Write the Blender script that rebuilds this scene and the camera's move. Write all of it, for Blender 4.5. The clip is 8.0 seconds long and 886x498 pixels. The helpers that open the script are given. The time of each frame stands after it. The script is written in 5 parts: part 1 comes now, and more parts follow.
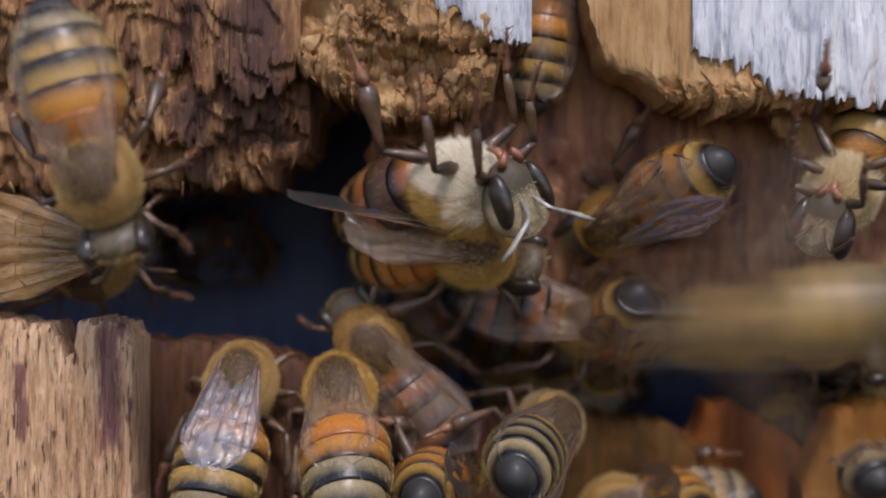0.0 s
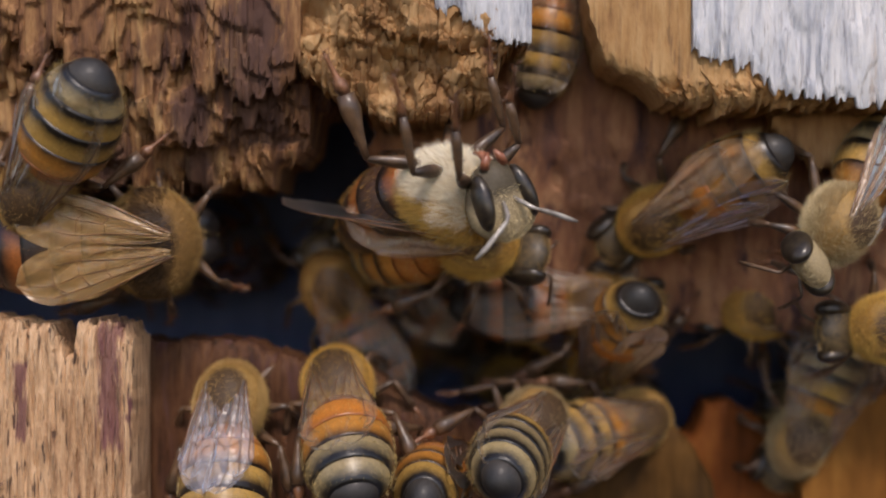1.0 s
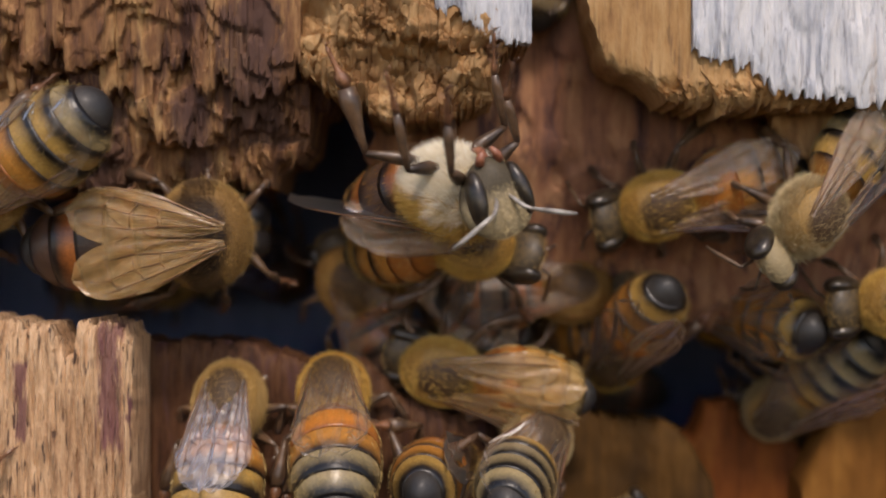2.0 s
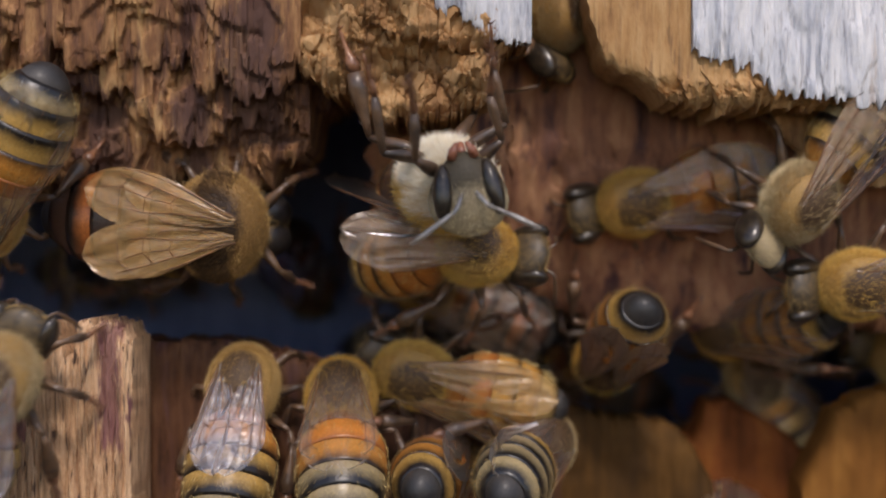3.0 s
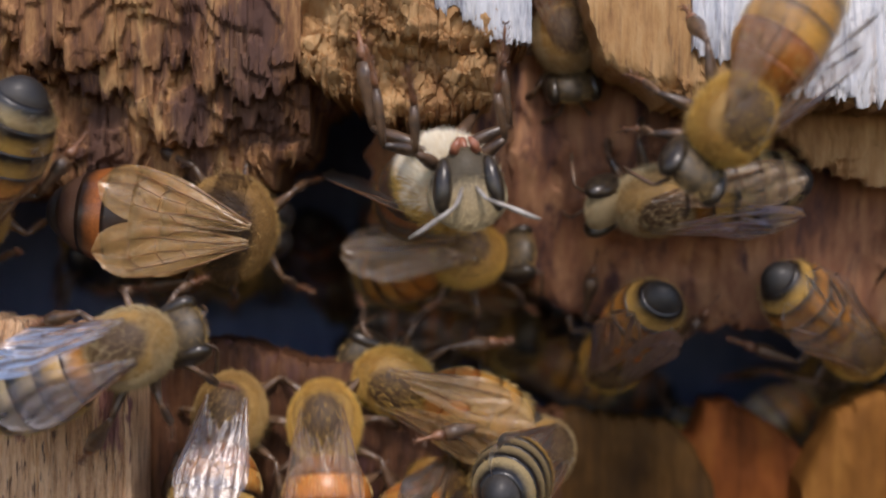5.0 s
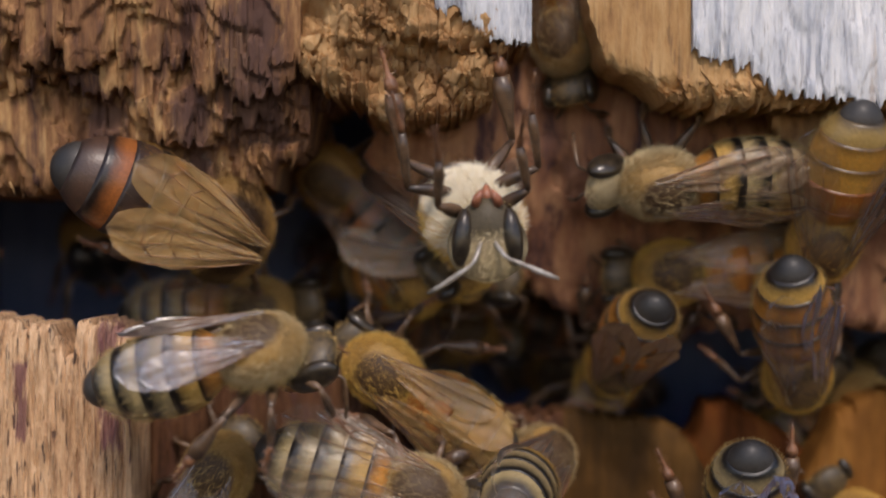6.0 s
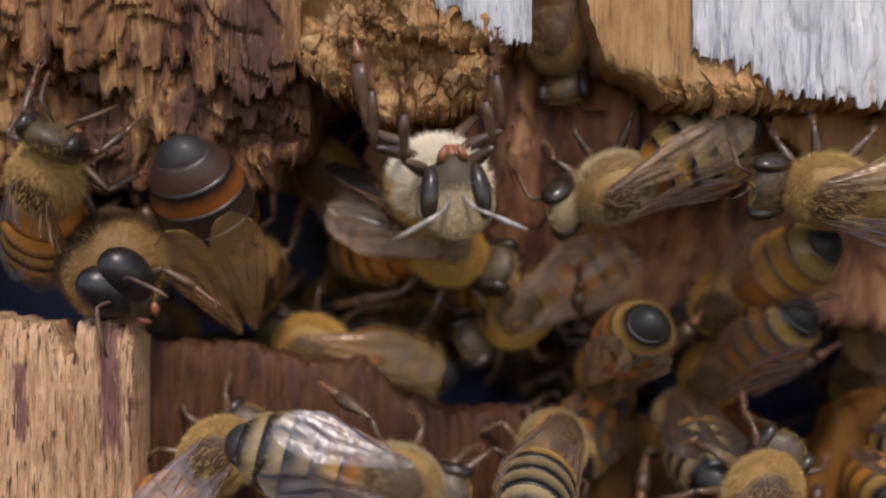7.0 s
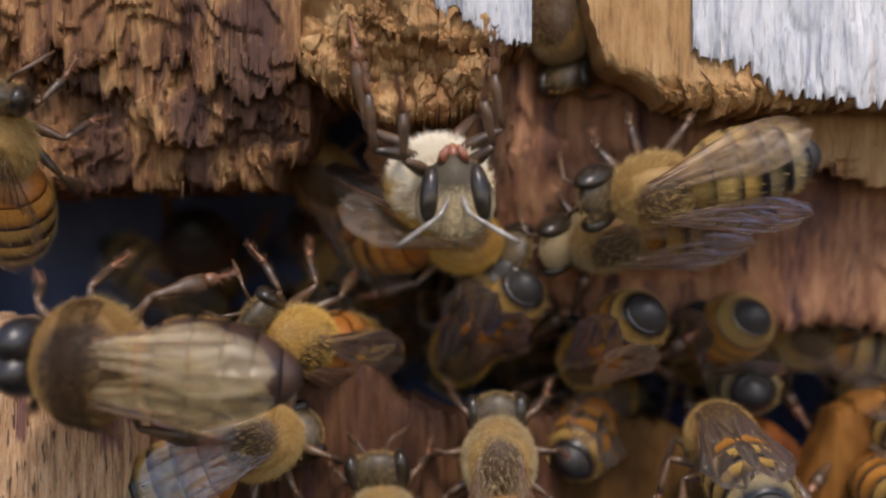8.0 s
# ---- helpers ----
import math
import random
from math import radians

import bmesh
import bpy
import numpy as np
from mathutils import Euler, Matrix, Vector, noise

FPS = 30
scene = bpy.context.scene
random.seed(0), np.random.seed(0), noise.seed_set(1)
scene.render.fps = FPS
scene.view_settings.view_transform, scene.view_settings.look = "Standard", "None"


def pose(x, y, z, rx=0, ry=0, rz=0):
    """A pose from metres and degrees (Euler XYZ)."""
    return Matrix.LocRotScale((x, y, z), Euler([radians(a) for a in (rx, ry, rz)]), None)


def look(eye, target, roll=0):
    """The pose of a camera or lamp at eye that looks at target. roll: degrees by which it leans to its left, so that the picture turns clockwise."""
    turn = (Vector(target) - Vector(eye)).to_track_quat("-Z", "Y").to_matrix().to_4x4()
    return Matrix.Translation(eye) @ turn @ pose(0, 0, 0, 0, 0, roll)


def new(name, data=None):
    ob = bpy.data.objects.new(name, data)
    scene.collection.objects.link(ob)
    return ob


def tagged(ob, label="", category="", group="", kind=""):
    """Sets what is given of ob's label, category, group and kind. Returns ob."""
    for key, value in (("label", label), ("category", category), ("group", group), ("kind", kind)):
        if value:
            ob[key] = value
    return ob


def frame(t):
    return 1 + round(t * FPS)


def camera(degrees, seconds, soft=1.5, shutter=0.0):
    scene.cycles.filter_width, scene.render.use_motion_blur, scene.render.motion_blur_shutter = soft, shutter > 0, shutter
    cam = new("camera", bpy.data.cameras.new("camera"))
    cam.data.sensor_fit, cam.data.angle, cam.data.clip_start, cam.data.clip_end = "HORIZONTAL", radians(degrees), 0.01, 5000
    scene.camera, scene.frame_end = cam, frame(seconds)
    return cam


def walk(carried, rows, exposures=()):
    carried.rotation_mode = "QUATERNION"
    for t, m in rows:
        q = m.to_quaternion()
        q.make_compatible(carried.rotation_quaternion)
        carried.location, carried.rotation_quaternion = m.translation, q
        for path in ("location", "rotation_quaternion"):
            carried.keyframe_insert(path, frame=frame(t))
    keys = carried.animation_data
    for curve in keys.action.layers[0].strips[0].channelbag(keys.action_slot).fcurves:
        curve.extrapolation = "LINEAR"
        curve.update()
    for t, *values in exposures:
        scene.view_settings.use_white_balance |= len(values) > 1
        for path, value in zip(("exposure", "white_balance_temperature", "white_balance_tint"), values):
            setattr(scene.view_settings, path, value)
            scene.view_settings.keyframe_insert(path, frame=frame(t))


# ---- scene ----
# Lengths below are in millimetres unless a name says otherwise; mm() turns them into metres.
MM = 0.001

# ---- camera ----
cam = camera(40, 8.0, soft=2.0, shutter=0.5)
EYE = (0, -0.065, 0)
cam.data.dof.use_dof, cam.data.dof.focus_distance, cam.data.dof.aperture_fstop = True, 0.063, 24
walk(cam, [(0.0, look(EYE, (0, 0, 0))), (8.0, look(EYE, (0, 0, 0)))],
     [(0.0, 0.35, 6250, 19), (0.6, 0.36, 6450, 19), (1.4, 0.35, 7350, 19), (1.7, 0.35, 7350, 19), (3.0, 0.40, 6800, 18), (4.7, 0.47, 6650, 18), (6.0, 0.35, 7050, 18), (7.0, 0.32, 6850, 18), (8.0, 0.50, 6800, 17)])

# ---- light ----
world = bpy.data.worlds.new("sky")
scene.world = world
world.use_nodes = True
wn = world.node_tree.nodes
sky = wn.new("ShaderNodeTexSky")
sky.sky_type, sky.sun_disc = "NISHITA", False
sky.sun_elevation, sky.sun_rotation = radians(50), radians(172)
wn["Background"].inputs["Strength"].default_value = 0.15
world.node_tree.links.new(sky.outputs[0], wn["Background"].inputs["Color"])
sun_data = bpy.data.lights.new("sun", "SUN")
sun_data.energy, sun_data.angle, sun_data.color = 1.75, radians(10), (1.0, 0.95, 0.88)
sun = new("sun", sun_data)
sun.matrix_world = look((0.09, -0.636, 0.766), (0, 0, 0))


# ---- materials ----
def ramp_stops(ramp, stops):
    el = ramp.color_ramp.elements
    while len(el) < len(stops):
        el.new(0.5)
    for e, (p, c) in zip(el, stops):
        e.position, e.color = p, (*c, 1)


def base_material(name, rough=0.6):
    m = bpy.data.materials.new(name)
    m.use_nodes = True
    t = m.node_tree
    b = t.nodes["Principled BSDF"]
    b.inputs["Roughness"].default_value = rough
    co = t.nodes.new("ShaderNodeTexCoord")
    return m, t, b, co


def noise_node(t, co, scale, detail=4, stretch=(1, 1, 1), out="Object", rough=0.55):
    """Noise whose scale counts features per millimetre."""
    mp = t.nodes.new("ShaderNodeMapping")
    mp.inputs["Scale"].default_value = tuple(1000 * scale * s for s in stretch)
    t.links.new(co.outputs[out], mp.inputs["Vector"])
    n = t.nodes.new("ShaderNodeTexNoise")
    n.inputs["Scale"].default_value, n.inputs["Detail"].default_value = 1.0, detail
    n.inputs["Roughness"].default_value = rough
    t.links.new(mp.outputs[0], n.inputs["Vector"])
    return n


def mix_colour(t, fac, a, b, blend="MIX"):
    n = t.nodes.new("ShaderNodeMix")
    n.data_type, n.blend_type = "RGBA", blend
    for sock, v in ((n.inputs[0], fac), (n.inputs[6], a), (n.inputs[7], b)):
        if isinstance(v, bpy.types.NodeSocket):
            t.links.new(v, sock)
        else:
            sock.default_value = (*v, 1) if isinstance(v, tuple) else v
    return n.outputs[2]


def bump(t, b, height, strength, dist=0.0002):
    n = t.nodes.new("ShaderNodeBump")
    n.inputs["Strength"].default_value, n.inputs["Distance"].default_value = strength, dist
    t.links.new(height, n.inputs["Height"])
    t.links.new(n.outputs[0], b.inputs["Normal"])


def ramped(t, fac, stops):
    r = t.nodes.new("ShaderNodeValToRGB")
    ramp_stops(r, stops)
    t.links.new(fac, r.inputs[0])
    return r.outputs[0]


def wood(name, stops, stain=None, stain_at=(0.58, 0.66), crack=0.6, fibre=3.0, rough=0.75, patch=0.35, bump_s=0.5, bands=(), slits=0.0, shine=0.5, gap=(0.06, 0.03, 0.018), band_colour=(0.17, 0.06, 0.062)):
    """Weathered wood with an upright grain: long fibres, blotches, cracks and, where given, dark stains."""
    m, t, b, co = base_material(name, rough)
    f = noise_node(t, co, fibre, 5, (1, 1, 0.10))
    blotch = noise_node(t, co, patch, 4, (1, 1, 0.6))
    fine = noise_node(t, co, fibre * 3, 3, (1, 1, 0.35))
    add = t.nodes.new("ShaderNodeMath")
    add.operation = "MULTIPLY_ADD"
    t.links.new(blotch.outputs[0], add.inputs[0])
    add.inputs[1].default_value = 0.75
    t.links.new(f.outputs[0], add.inputs[2])
    half = t.nodes.new("ShaderNodeMath")
    half.operation = "MULTIPLY_ADD"
    t.links.new(fine.outputs[0], half.inputs[0])
    half.inputs[1].default_value = 0.3
    t.links.new(add.outputs[0], half.inputs[2])
    sc = t.nodes.new("ShaderNodeMapRange")
    sc.inputs[1].default_value, sc.inputs[2].default_value = 0.70, 1.35
    t.links.new(half.outputs[0], sc.inputs[0])
    col = ramped(t, sc.outputs[0], stops)
    if crack:
        c = noise_node(t, co, fibre * 1.4, 2, (1, 1, 0.07))
        k = ramped(t, c.outputs[0], [(0.30, (1, 1, 1)), (0.38, (0, 0, 0))])
        gain = t.nodes.new("ShaderNodeMath")
        gain.operation = "MULTIPLY"
        gain.inputs[1].default_value = crack
        t.links.new(k, gain.inputs[0])
        col = mix_colour(t, gain.outputs[0], col, gap)
    if slits:
        # short dark slits where the grain has opened
        c = noise_node(t, co, 5.5, 2, (1, 1, 0.11), rough=0.4)
        where = noise_node(t, co, 0.7, 3, (1, 1, 0.5))
        k = ramped(t, c.outputs[0], [(0.33, (slits, slits, slits)), (0.40, (0, 0, 0))])
        w = ramped(t, where.outputs[0], [(0.38, (0, 0, 0)), (0.55, (1, 1, 1))])
        col = mix_colour(t, mix_colour(t, 1.0, k, w, "MULTIPLY"), col, (0.07, 0.035, 0.022))
    if stain:
        s = noise_node(t, co, 0.55, 4, (1, 1, 0.16), rough=0.7)
        k = ramped(t, s.outputs[0], [(stain_at[0], (0, 0, 0)), (stain_at[1], (1, 1, 1))])
        col = mix_colour(t, k, col, stain)
    for bx, bw, bz0, bz1 in bands:
        # an upright streak of stain, frayed along the grain
        sep = t.nodes.new("ShaderNodeSeparateXYZ")
        t.links.new(co.outputs["Object"], sep.inputs[0])
        fray = noise_node(t, co, 2.6, 5, (1, 1, 0.12), rough=0.75)

        def calc(op, a, c, d=None):
            n = t.nodes.new("ShaderNodeMath")
            n.operation = op
            for k, v in enumerate((a, c, d)):
                if isinstance(v, bpy.types.NodeSocket):
                    t.links.new(v, n.inputs[k])
                elif v is not None:
                    n.inputs[k].default_value = v
            return n.outputs[0]

        dx = calc("ABSOLUTE", calc("SUBTRACT", sep.outputs[0], bx * MM), 0.0)
        dz = calc("ABSOLUTE", calc("SUBTRACT", sep.outputs[2], (bz0 + bz1) / 2 * MM), 0.0)
        span = calc("MAXIMUM", calc("DIVIDE", dx, bw * MM), calc("POWER", calc("DIVIDE", dz, (bz1 - bz0) / 2 * MM), 3.0))
        k = calc("MULTIPLY_ADD", fray.outputs[0], 2.6, calc("MULTIPLY", span, -1.0))
        col = mix_colour(t, ramped(t, k, [(0.34, (0, 0, 0)), (0.74, (0.85, 0.85, 0.85))]), col, band_colour)
    b.inputs["Specular IOR Level"].default_value = shine
    t.links.new(col, b.inputs["Base Color"])
    bump(t, b, half.outputs[0], bump_s, 0.0004)
    return m


def chitin(name, front, rear, rough=0.32, split=0.45):
    """Shell of one body ring: front colour, a darker rear margin, soft wandering boundary, fine pits."""
    m, t, b, co = base_material(name, rough)
    n = noise_node(t, co, 0.9, 3)
    sep = t.nodes.new("ShaderNodeSeparateXYZ")
    t.links.new(co.outputs["Generated"], sep.inputs[0])
    add = t.nodes.new("ShaderNodeMath")
    add.operation = "MULTIPLY_ADD"
    t.links.new(n.outputs[0], add.inputs[0])
    add.inputs[1].default_value = 0.30
    t.links.new(sep.outputs[0], add.inputs[2])
    info = t.nodes.new("ShaderNodeObjectInfo")
    mid = tuple(0.45 * f + 0.55 * r for f, r in zip(front, rear))
    col = ramped(t, add.outputs[0], [(split, rear), (split + 0.17, mid), (split + 0.42, front)])
    tone = ramped(t, info.outputs["Random"], [(0.0, (0.72, 0.70, 0.70)), (1.0, (1.12, 1.12, 1.12))])
    col = mix_colour(t, 1.0, col, tone, "MULTIPLY")
    fine = noise_node(t, co, 7, 3)
    v = ramped(t, fine.outputs[0], [(0.3, (0.72, 0.72, 0.72)), (0.7, (1.1, 1.1, 1.1))])
    col = mix_colour(t, 1.0, col, v, "MULTIPLY")
    t.links.new(col, b.inputs["Base Color"])
    b.inputs["Coat Weight"].default_value, b.inputs["Coat Roughness"].default_value = 0.10, 0.25
    bump(t, b, fine.outputs[0], 0.35, 0.00006)
    return m


def plain_shell(name, a, c, scale=2.0, rough=0.35, coat=0.2, bump_s=0.3):
    m, t, b, co = base_material(name, rough)
    n = noise_node(t, co, scale, 4)
    t.links.new(ramped(t, n.outputs[0], [(0.35, a), (0.68, c)]), b.inputs["Base Color"])
    b.inputs["Coat Weight"].default_value, b.inputs["Coat Roughness"].default_value = coat, 0.2
    fine = noise_node(t, co, scale * 5, 3)
    bump(t, b, fine.outputs[0], bump_s, 0.00005)
    return m


def two_tone_face(name, mouth, brow):
    """Head shell: dark mouth shield below, pale downy brow above, soft uneven border."""
    m, t, b, co = base_material(name, 0.55)
    n = noise_node(t, co, 1.6, 4)
    sep = t.nodes.new("ShaderNodeSeparateXYZ")
    t.links.new(co.outputs["Generated"], sep.inputs[0])
    add = t.nodes.new("ShaderNodeMath")
    add.operation = "MULTIPLY_ADD"
    t.links.new(n.outputs[0], add.inputs[0])
    add.inputs[1].default_value = 0.3
    t.links.new(sep.outputs[2], add.inputs[2])
    fine = noise_node(t, co, 9, 3)
    v = ramped(t, fine.outputs[0], [(0.3, (0.75, 0.75, 0.75)), (0.7, (1.1, 1.1, 1.1))])
    col = ramped(t, add.outputs[0], [(0.55, mouth), (0.78, brow)])
    t.links.new(mix_colour(t, 1.0, col, v, "MULTIPLY"), b.inputs["Base Color"])
    b.inputs["Specular IOR Level"].default_value = 0.3
    bump(t, b, fine.outputs[0], 0.5, 0.00006)
    return m


def thorax_shell(name, disc, side, reach=0.40):
    """Thorax under its fur: a bare dark disc on the back, fur-coloured skin round it."""
    m, t, b, co = base_material(name, 0.55)
    d = t.nodes.new("ShaderNodeVectorMath")
    d.operation = "DISTANCE"
    d.inputs[1].default_value = (0.42, 0.5, 1.0)
    t.links.new(co.outputs["Generated"], d.inputs[0])
    n = noise_node(t, co, 1.1, 4)
    add = t.nodes.new("ShaderNodeMath")
    add.operation = "MULTIPLY_ADD"
    add.inputs[1].default_value = 0.16
    t.links.new(n.outputs[0], add.inputs[0])
    t.links.new(d.outputs["Value"], add.inputs[2])
    fine = noise_node(t, co, 8, 3)
    v = ramped(t, fine.outputs[0], [(0.3, (0.7, 0.7, 0.7)), (0.7, (1.15, 1.15, 1.15))])
    col = ramped(t, add.outputs[0], [(reach, disc), (reach + 0.12, side)])
    t.links.new(mix_colour(t, 1.0, col, v, "MULTIPLY"), b.inputs["Base Color"])
    b.inputs["Specular IOR Level"].default_value = 0.3
    bump(t, b, fine.outputs[0], 0.5, 0.00006)
    return m


def hair(name, a, c):
    m, t, b, co = base_material(name, 0.55)
    g = t.nodes.new("ShaderNodeNewGeometry")
    t.links.new(ramped(t, g.outputs["Random Per Island"], [(0.0, a), (1.0, c)]), b.inputs["Base Color"])
    b.inputs["Subsurface Weight"].default_value = 0.0
    b.inputs["Specular IOR Level"].default_value = 0.2
    return m


def membrane(name, tint, opacity, gloss=1.18):
    """Thin clear wing skin: mostly see-through, glossy, faintly tinted and rippled."""
    m, t, b, co = base_material(name, 0.22)
    n = noise_node(t, co, 1.1, 3)
    t.links.new(ramped(t, n.outputs[0], [(0.3, tint), (0.7, tuple(min(1, 1.3 * v) for v in tint))]), b.inputs["Base Color"])
    b.inputs["Specular IOR Level"].default_value = 0.5
    bump(t, b, n.outputs[0], 0.45, 0.0003)
    tr = t.nodes.new("ShaderNodeBsdfTransparent")
    mx = t.nodes.new("ShaderNodeMixShader")
    mx.inputs[0].default_value = opacity
    t.links.new(tr.outputs[0], mx.inputs[1])
    t.links.new(b.outputs[0], mx.inputs[2])
    gl = t.nodes.new("ShaderNodeBsdfGlossy")
    gl.inputs["Roughness"].default_value = 0.30
    t.links.new(b.inputs["Normal"].links[0].from_socket, gl.inputs["Normal"])
    fr = t.nodes.new("ShaderNodeFresnel")
    fr.inputs["IOR"].default_value = gloss
    m2 = t.nodes.new("ShaderNodeMixShader")
    t.links.new(fr.outputs[0], m2.inputs[0])
    t.links.new(mx.outputs[0], m2.inputs[1])
    t.links.new(gl.outputs[0], m2.inputs[2])
    t.links.new(m2.outputs[0], t.nodes["Material Output"].inputs["Surface"])
    return m


ROT_DARK = wood("rotten_wood_dark", [(0.14, (0.092, 0.042, 0.023)), (0.44, (0.200, 0.096, 0.045)), (0.66, (0.330, 0.176, 0.076)), (0.90, (0.500, 0.305, 0.135))], stain=(0.090, 0.044, 0.032), stain_at=(0.50, 0.62), crack=0.35, fibre=1.5, patch=0.16, rough=0.9, bump_s=0.35, bands=((-10.3, 2.3, 5.5, 13.2), (-13.6, 1.2, 2.0, 8.5), (-18.5, 1.6, 3.0, 8.8)), band_colour=(0.095, 0.050, 0.038), shine=0.25)
ROT_GOLD = wood("rotten_wood_golden", [(0.1, (0.232, 0.116, 0.047)), (0.45, (0.344, 0.189, 0.079)), (0.7, (0.430, 0.258, 0.116)), (0.95, (0.499, 0.327, 0.163))], crack=0.0, fibre=0.9, patch=0.3, rough=0.88, bump_s=0.3, shine=0.3)
ORANGE = wood("bare_orange_wood", [(0.1, (0.235, 0.113, 0.038)), (0.45, (0.378, 0.202, 0.071)), (0.9, (0.470, 0.286, 0.122))], crack=0.25, fibre=2.2, patch=0.3, rough=0.75, slits=0.4)
RED_INNER = wood("damp_red_wood", [(0.1, (0.133, 0.059, 0.041)), (0.5, (0.312, 0.144, 0.078)), (0.95, (0.530, 0.288, 0.149))], stain=(0.085, 0.042, 0.042), stain_at=(0.52, 0.66), crack=0.3, fibre=0.8, patch=0.22, rough=0.75, bump_s=0.25, shine=0.25)
TAN = wood("weathered_tan_wood", [(0.1, (0.30, 0.15, 0.07)), (0.4, (0.52, 0.31, 0.165)), (0.7, (0.66, 0.42, 0.24)), (0.95, (0.74, 0.52, 0.33))], stain=(0.16, 0.06, 0.06), stain_at=(0.68, 0.71), crack=0.85, fibre=3.2, patch=0.25, rough=0.7, slits=1.0, bump_s=0.8, bands=((-17.54, 0.75, -10.71, -3.55), (-22.26, 0.38, -10.11, -5.94)))
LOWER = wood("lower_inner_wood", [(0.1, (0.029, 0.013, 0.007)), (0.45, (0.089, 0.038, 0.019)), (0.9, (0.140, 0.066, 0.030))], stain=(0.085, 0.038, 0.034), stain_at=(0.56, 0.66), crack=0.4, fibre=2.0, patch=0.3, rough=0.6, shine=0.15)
PROPOLIS = [wood(n, st, crack=0.0, fibre=0.55, patch=0.14, rough=0.75, bump_s=0.2, shine=0.12) for n, st in (
    ("olive_propolis", [(0.1, (0.030, 0.015, 0.005)), (0.5, (0.074, 0.035, 0.009)), (0.9, (0.132, 0.063, 0.016))]),
    ("red_propolis", [(0.1, (0.071, 0.020, 0.005)), (0.5, (0.167, 0.049, 0.011)), (0.9, (0.246, 0.088, 0.017))]),
    ("orange_propolis", [(0.1, (0.115, 0.044, 0.010)), (0.5, (0.203, 0.083, 0.017)), (0.9, (0.290, 0.132, 0.029))]))]
# hive interior: the blue base colour stands in for haze over the dark gaps
HAZE_BOX = wood("haze_blue_hive_wood", [(0.1, (0.13, 0.17, 0.33)), (0.9, (0.21, 0.26, 0.45))], crack=0.2, fibre=1.0, rough=0.9)
PAINT = wood("flaking_white_paint", [(0.1, (0.344, 0.361, 0.404)), (0.35, (0.533, 0.542, 0.568)), (0.8, (0.688, 0.679, 0.671))], stain=(0.52, 0.44, 0.38), stain_at=(0.62, 0.72), crack=0.55, fibre=2.0, patch=0.2, rough=0.6, slits=0.35, gap=(0.22, 0.22, 0.26))

EYE_M = plain_shell("bee_eye", (0.013, 0.010, 0.008), (0.050, 0.036, 0.022), 3, 0.28, 0.1, 0.10)
DRONE_EYE_M = plain_shell("drone_eye", (0.010, 0.009, 0.009), (0.028, 0.023, 0.022), 5, 0.32, 0.15, 0.2)
ANTENNA_PALE = plain_shell("pale_antenna", (0.20, 0.17, 0.14), (0.46, 0.42, 0.37), 1.5, 0.22, 0.7)
TARSUS_M = plain_shell("bee_tarsus", (0.06, 0.03, 0.018), (0.30, 0.13, 0.06), 1.0, 0.4)
FACE = plain_shell("bee_face", (0.040, 0.029, 0.018), (0.125, 0.086, 0.042), 2.5, 0.5, 0.05)
FACE_OLIVE = two_tone_face("pale_browed_bee_face", (0.085, 0.066, 0.040), (0.36, 0.28, 0.16))
LEG_M = plain_shell("bee_leg", (0.034, 0.022, 0.015), (0.16, 0.088, 0.045), 1.0, 0.42)
MOUTH = plain_shell("bee_mouthparts", (0.20, 0.06, 0.03), (0.38, 0.15, 0.08), 1.5, 0.35)
THORAX = thorax_shell("bee_thorax", (0.075, 0.042, 0.020), (0.36, 0.21, 0.065))
THORAX_CREAM = plain_shell("cream_thorax", (0.50, 0.38, 0.20), (0.78, 0.68, 0.48), 1.2, 0.7, 0.0)
THORAX_TAN = thorax_shell("drone_thorax", (0.040, 0.022, 0.012), (0.26, 0.145, 0.05), 0.46)
CORE = plain_shell("abdomen_core", (0.03, 0.02, 0.012), (0.08, 0.05, 0.025), 1.5, 0.4)
VEIN = plain_shell("wing_vein", (0.07, 0.03, 0.014), (0.24, 0.105, 0.04), 2, 0.4)
WING = membrane("wing_skin", (0.46, 0.34, 0.24), 0.055, 1.16)
WING_CREAM = membrane("cream_wing_skin", (0.62, 0.46, 0.22), 0.12, 1.26)
WING_SILVER = membrane("silvery_wing_skin", (0.50, 0.44, 0.46), 0.09, 1.42)
WING_TAN = membrane("amber_wing_skin", (0.56, 0.38, 0.24), 0.16, 1.3)
WING_FAN = membrane("brown_amber_wing_skin", (0.46, 0.27, 0.10), 0.28, 1.25)
HAIR_TAN = hair("tan_hair", (0.36, 0.22, 0.075), (0.68, 0.46, 0.18))
HAIR_BROWN = hair("brown_hair", (0.24, 0.13, 0.04), (0.52, 0.32, 0.11))
HAIR_GOLD = hair("golden_hair", (0.46, 0.255, 0.05), (0.80, 0.52, 0.14))
HAIR_GREY = hair("grey_hair", (0.30, 0.21, 0.10), (0.60, 0.46, 0.25))
HAIR_RUST = hair("rusty_hair", (0.22, 0.11, 0.03), (0.46, 0.26, 0.08))
HAIR_PALE = hair("cream_hair", (0.80, 0.68, 0.46), (0.95, 0.90, 0.77))
HAIR_DARK = hair("dark_brown_hair", (0.05, 0.028, 0.014), (0.14, 0.075, 0.03))
HAIR_BUFF = hair("buff_hair", (0.56, 0.42, 0.20), (0.84, 0.70, 0.44))
HAIR_BAND = hair("band_hair", (0.30, 0.20, 0.075), (0.54, 0.40, 0.17))
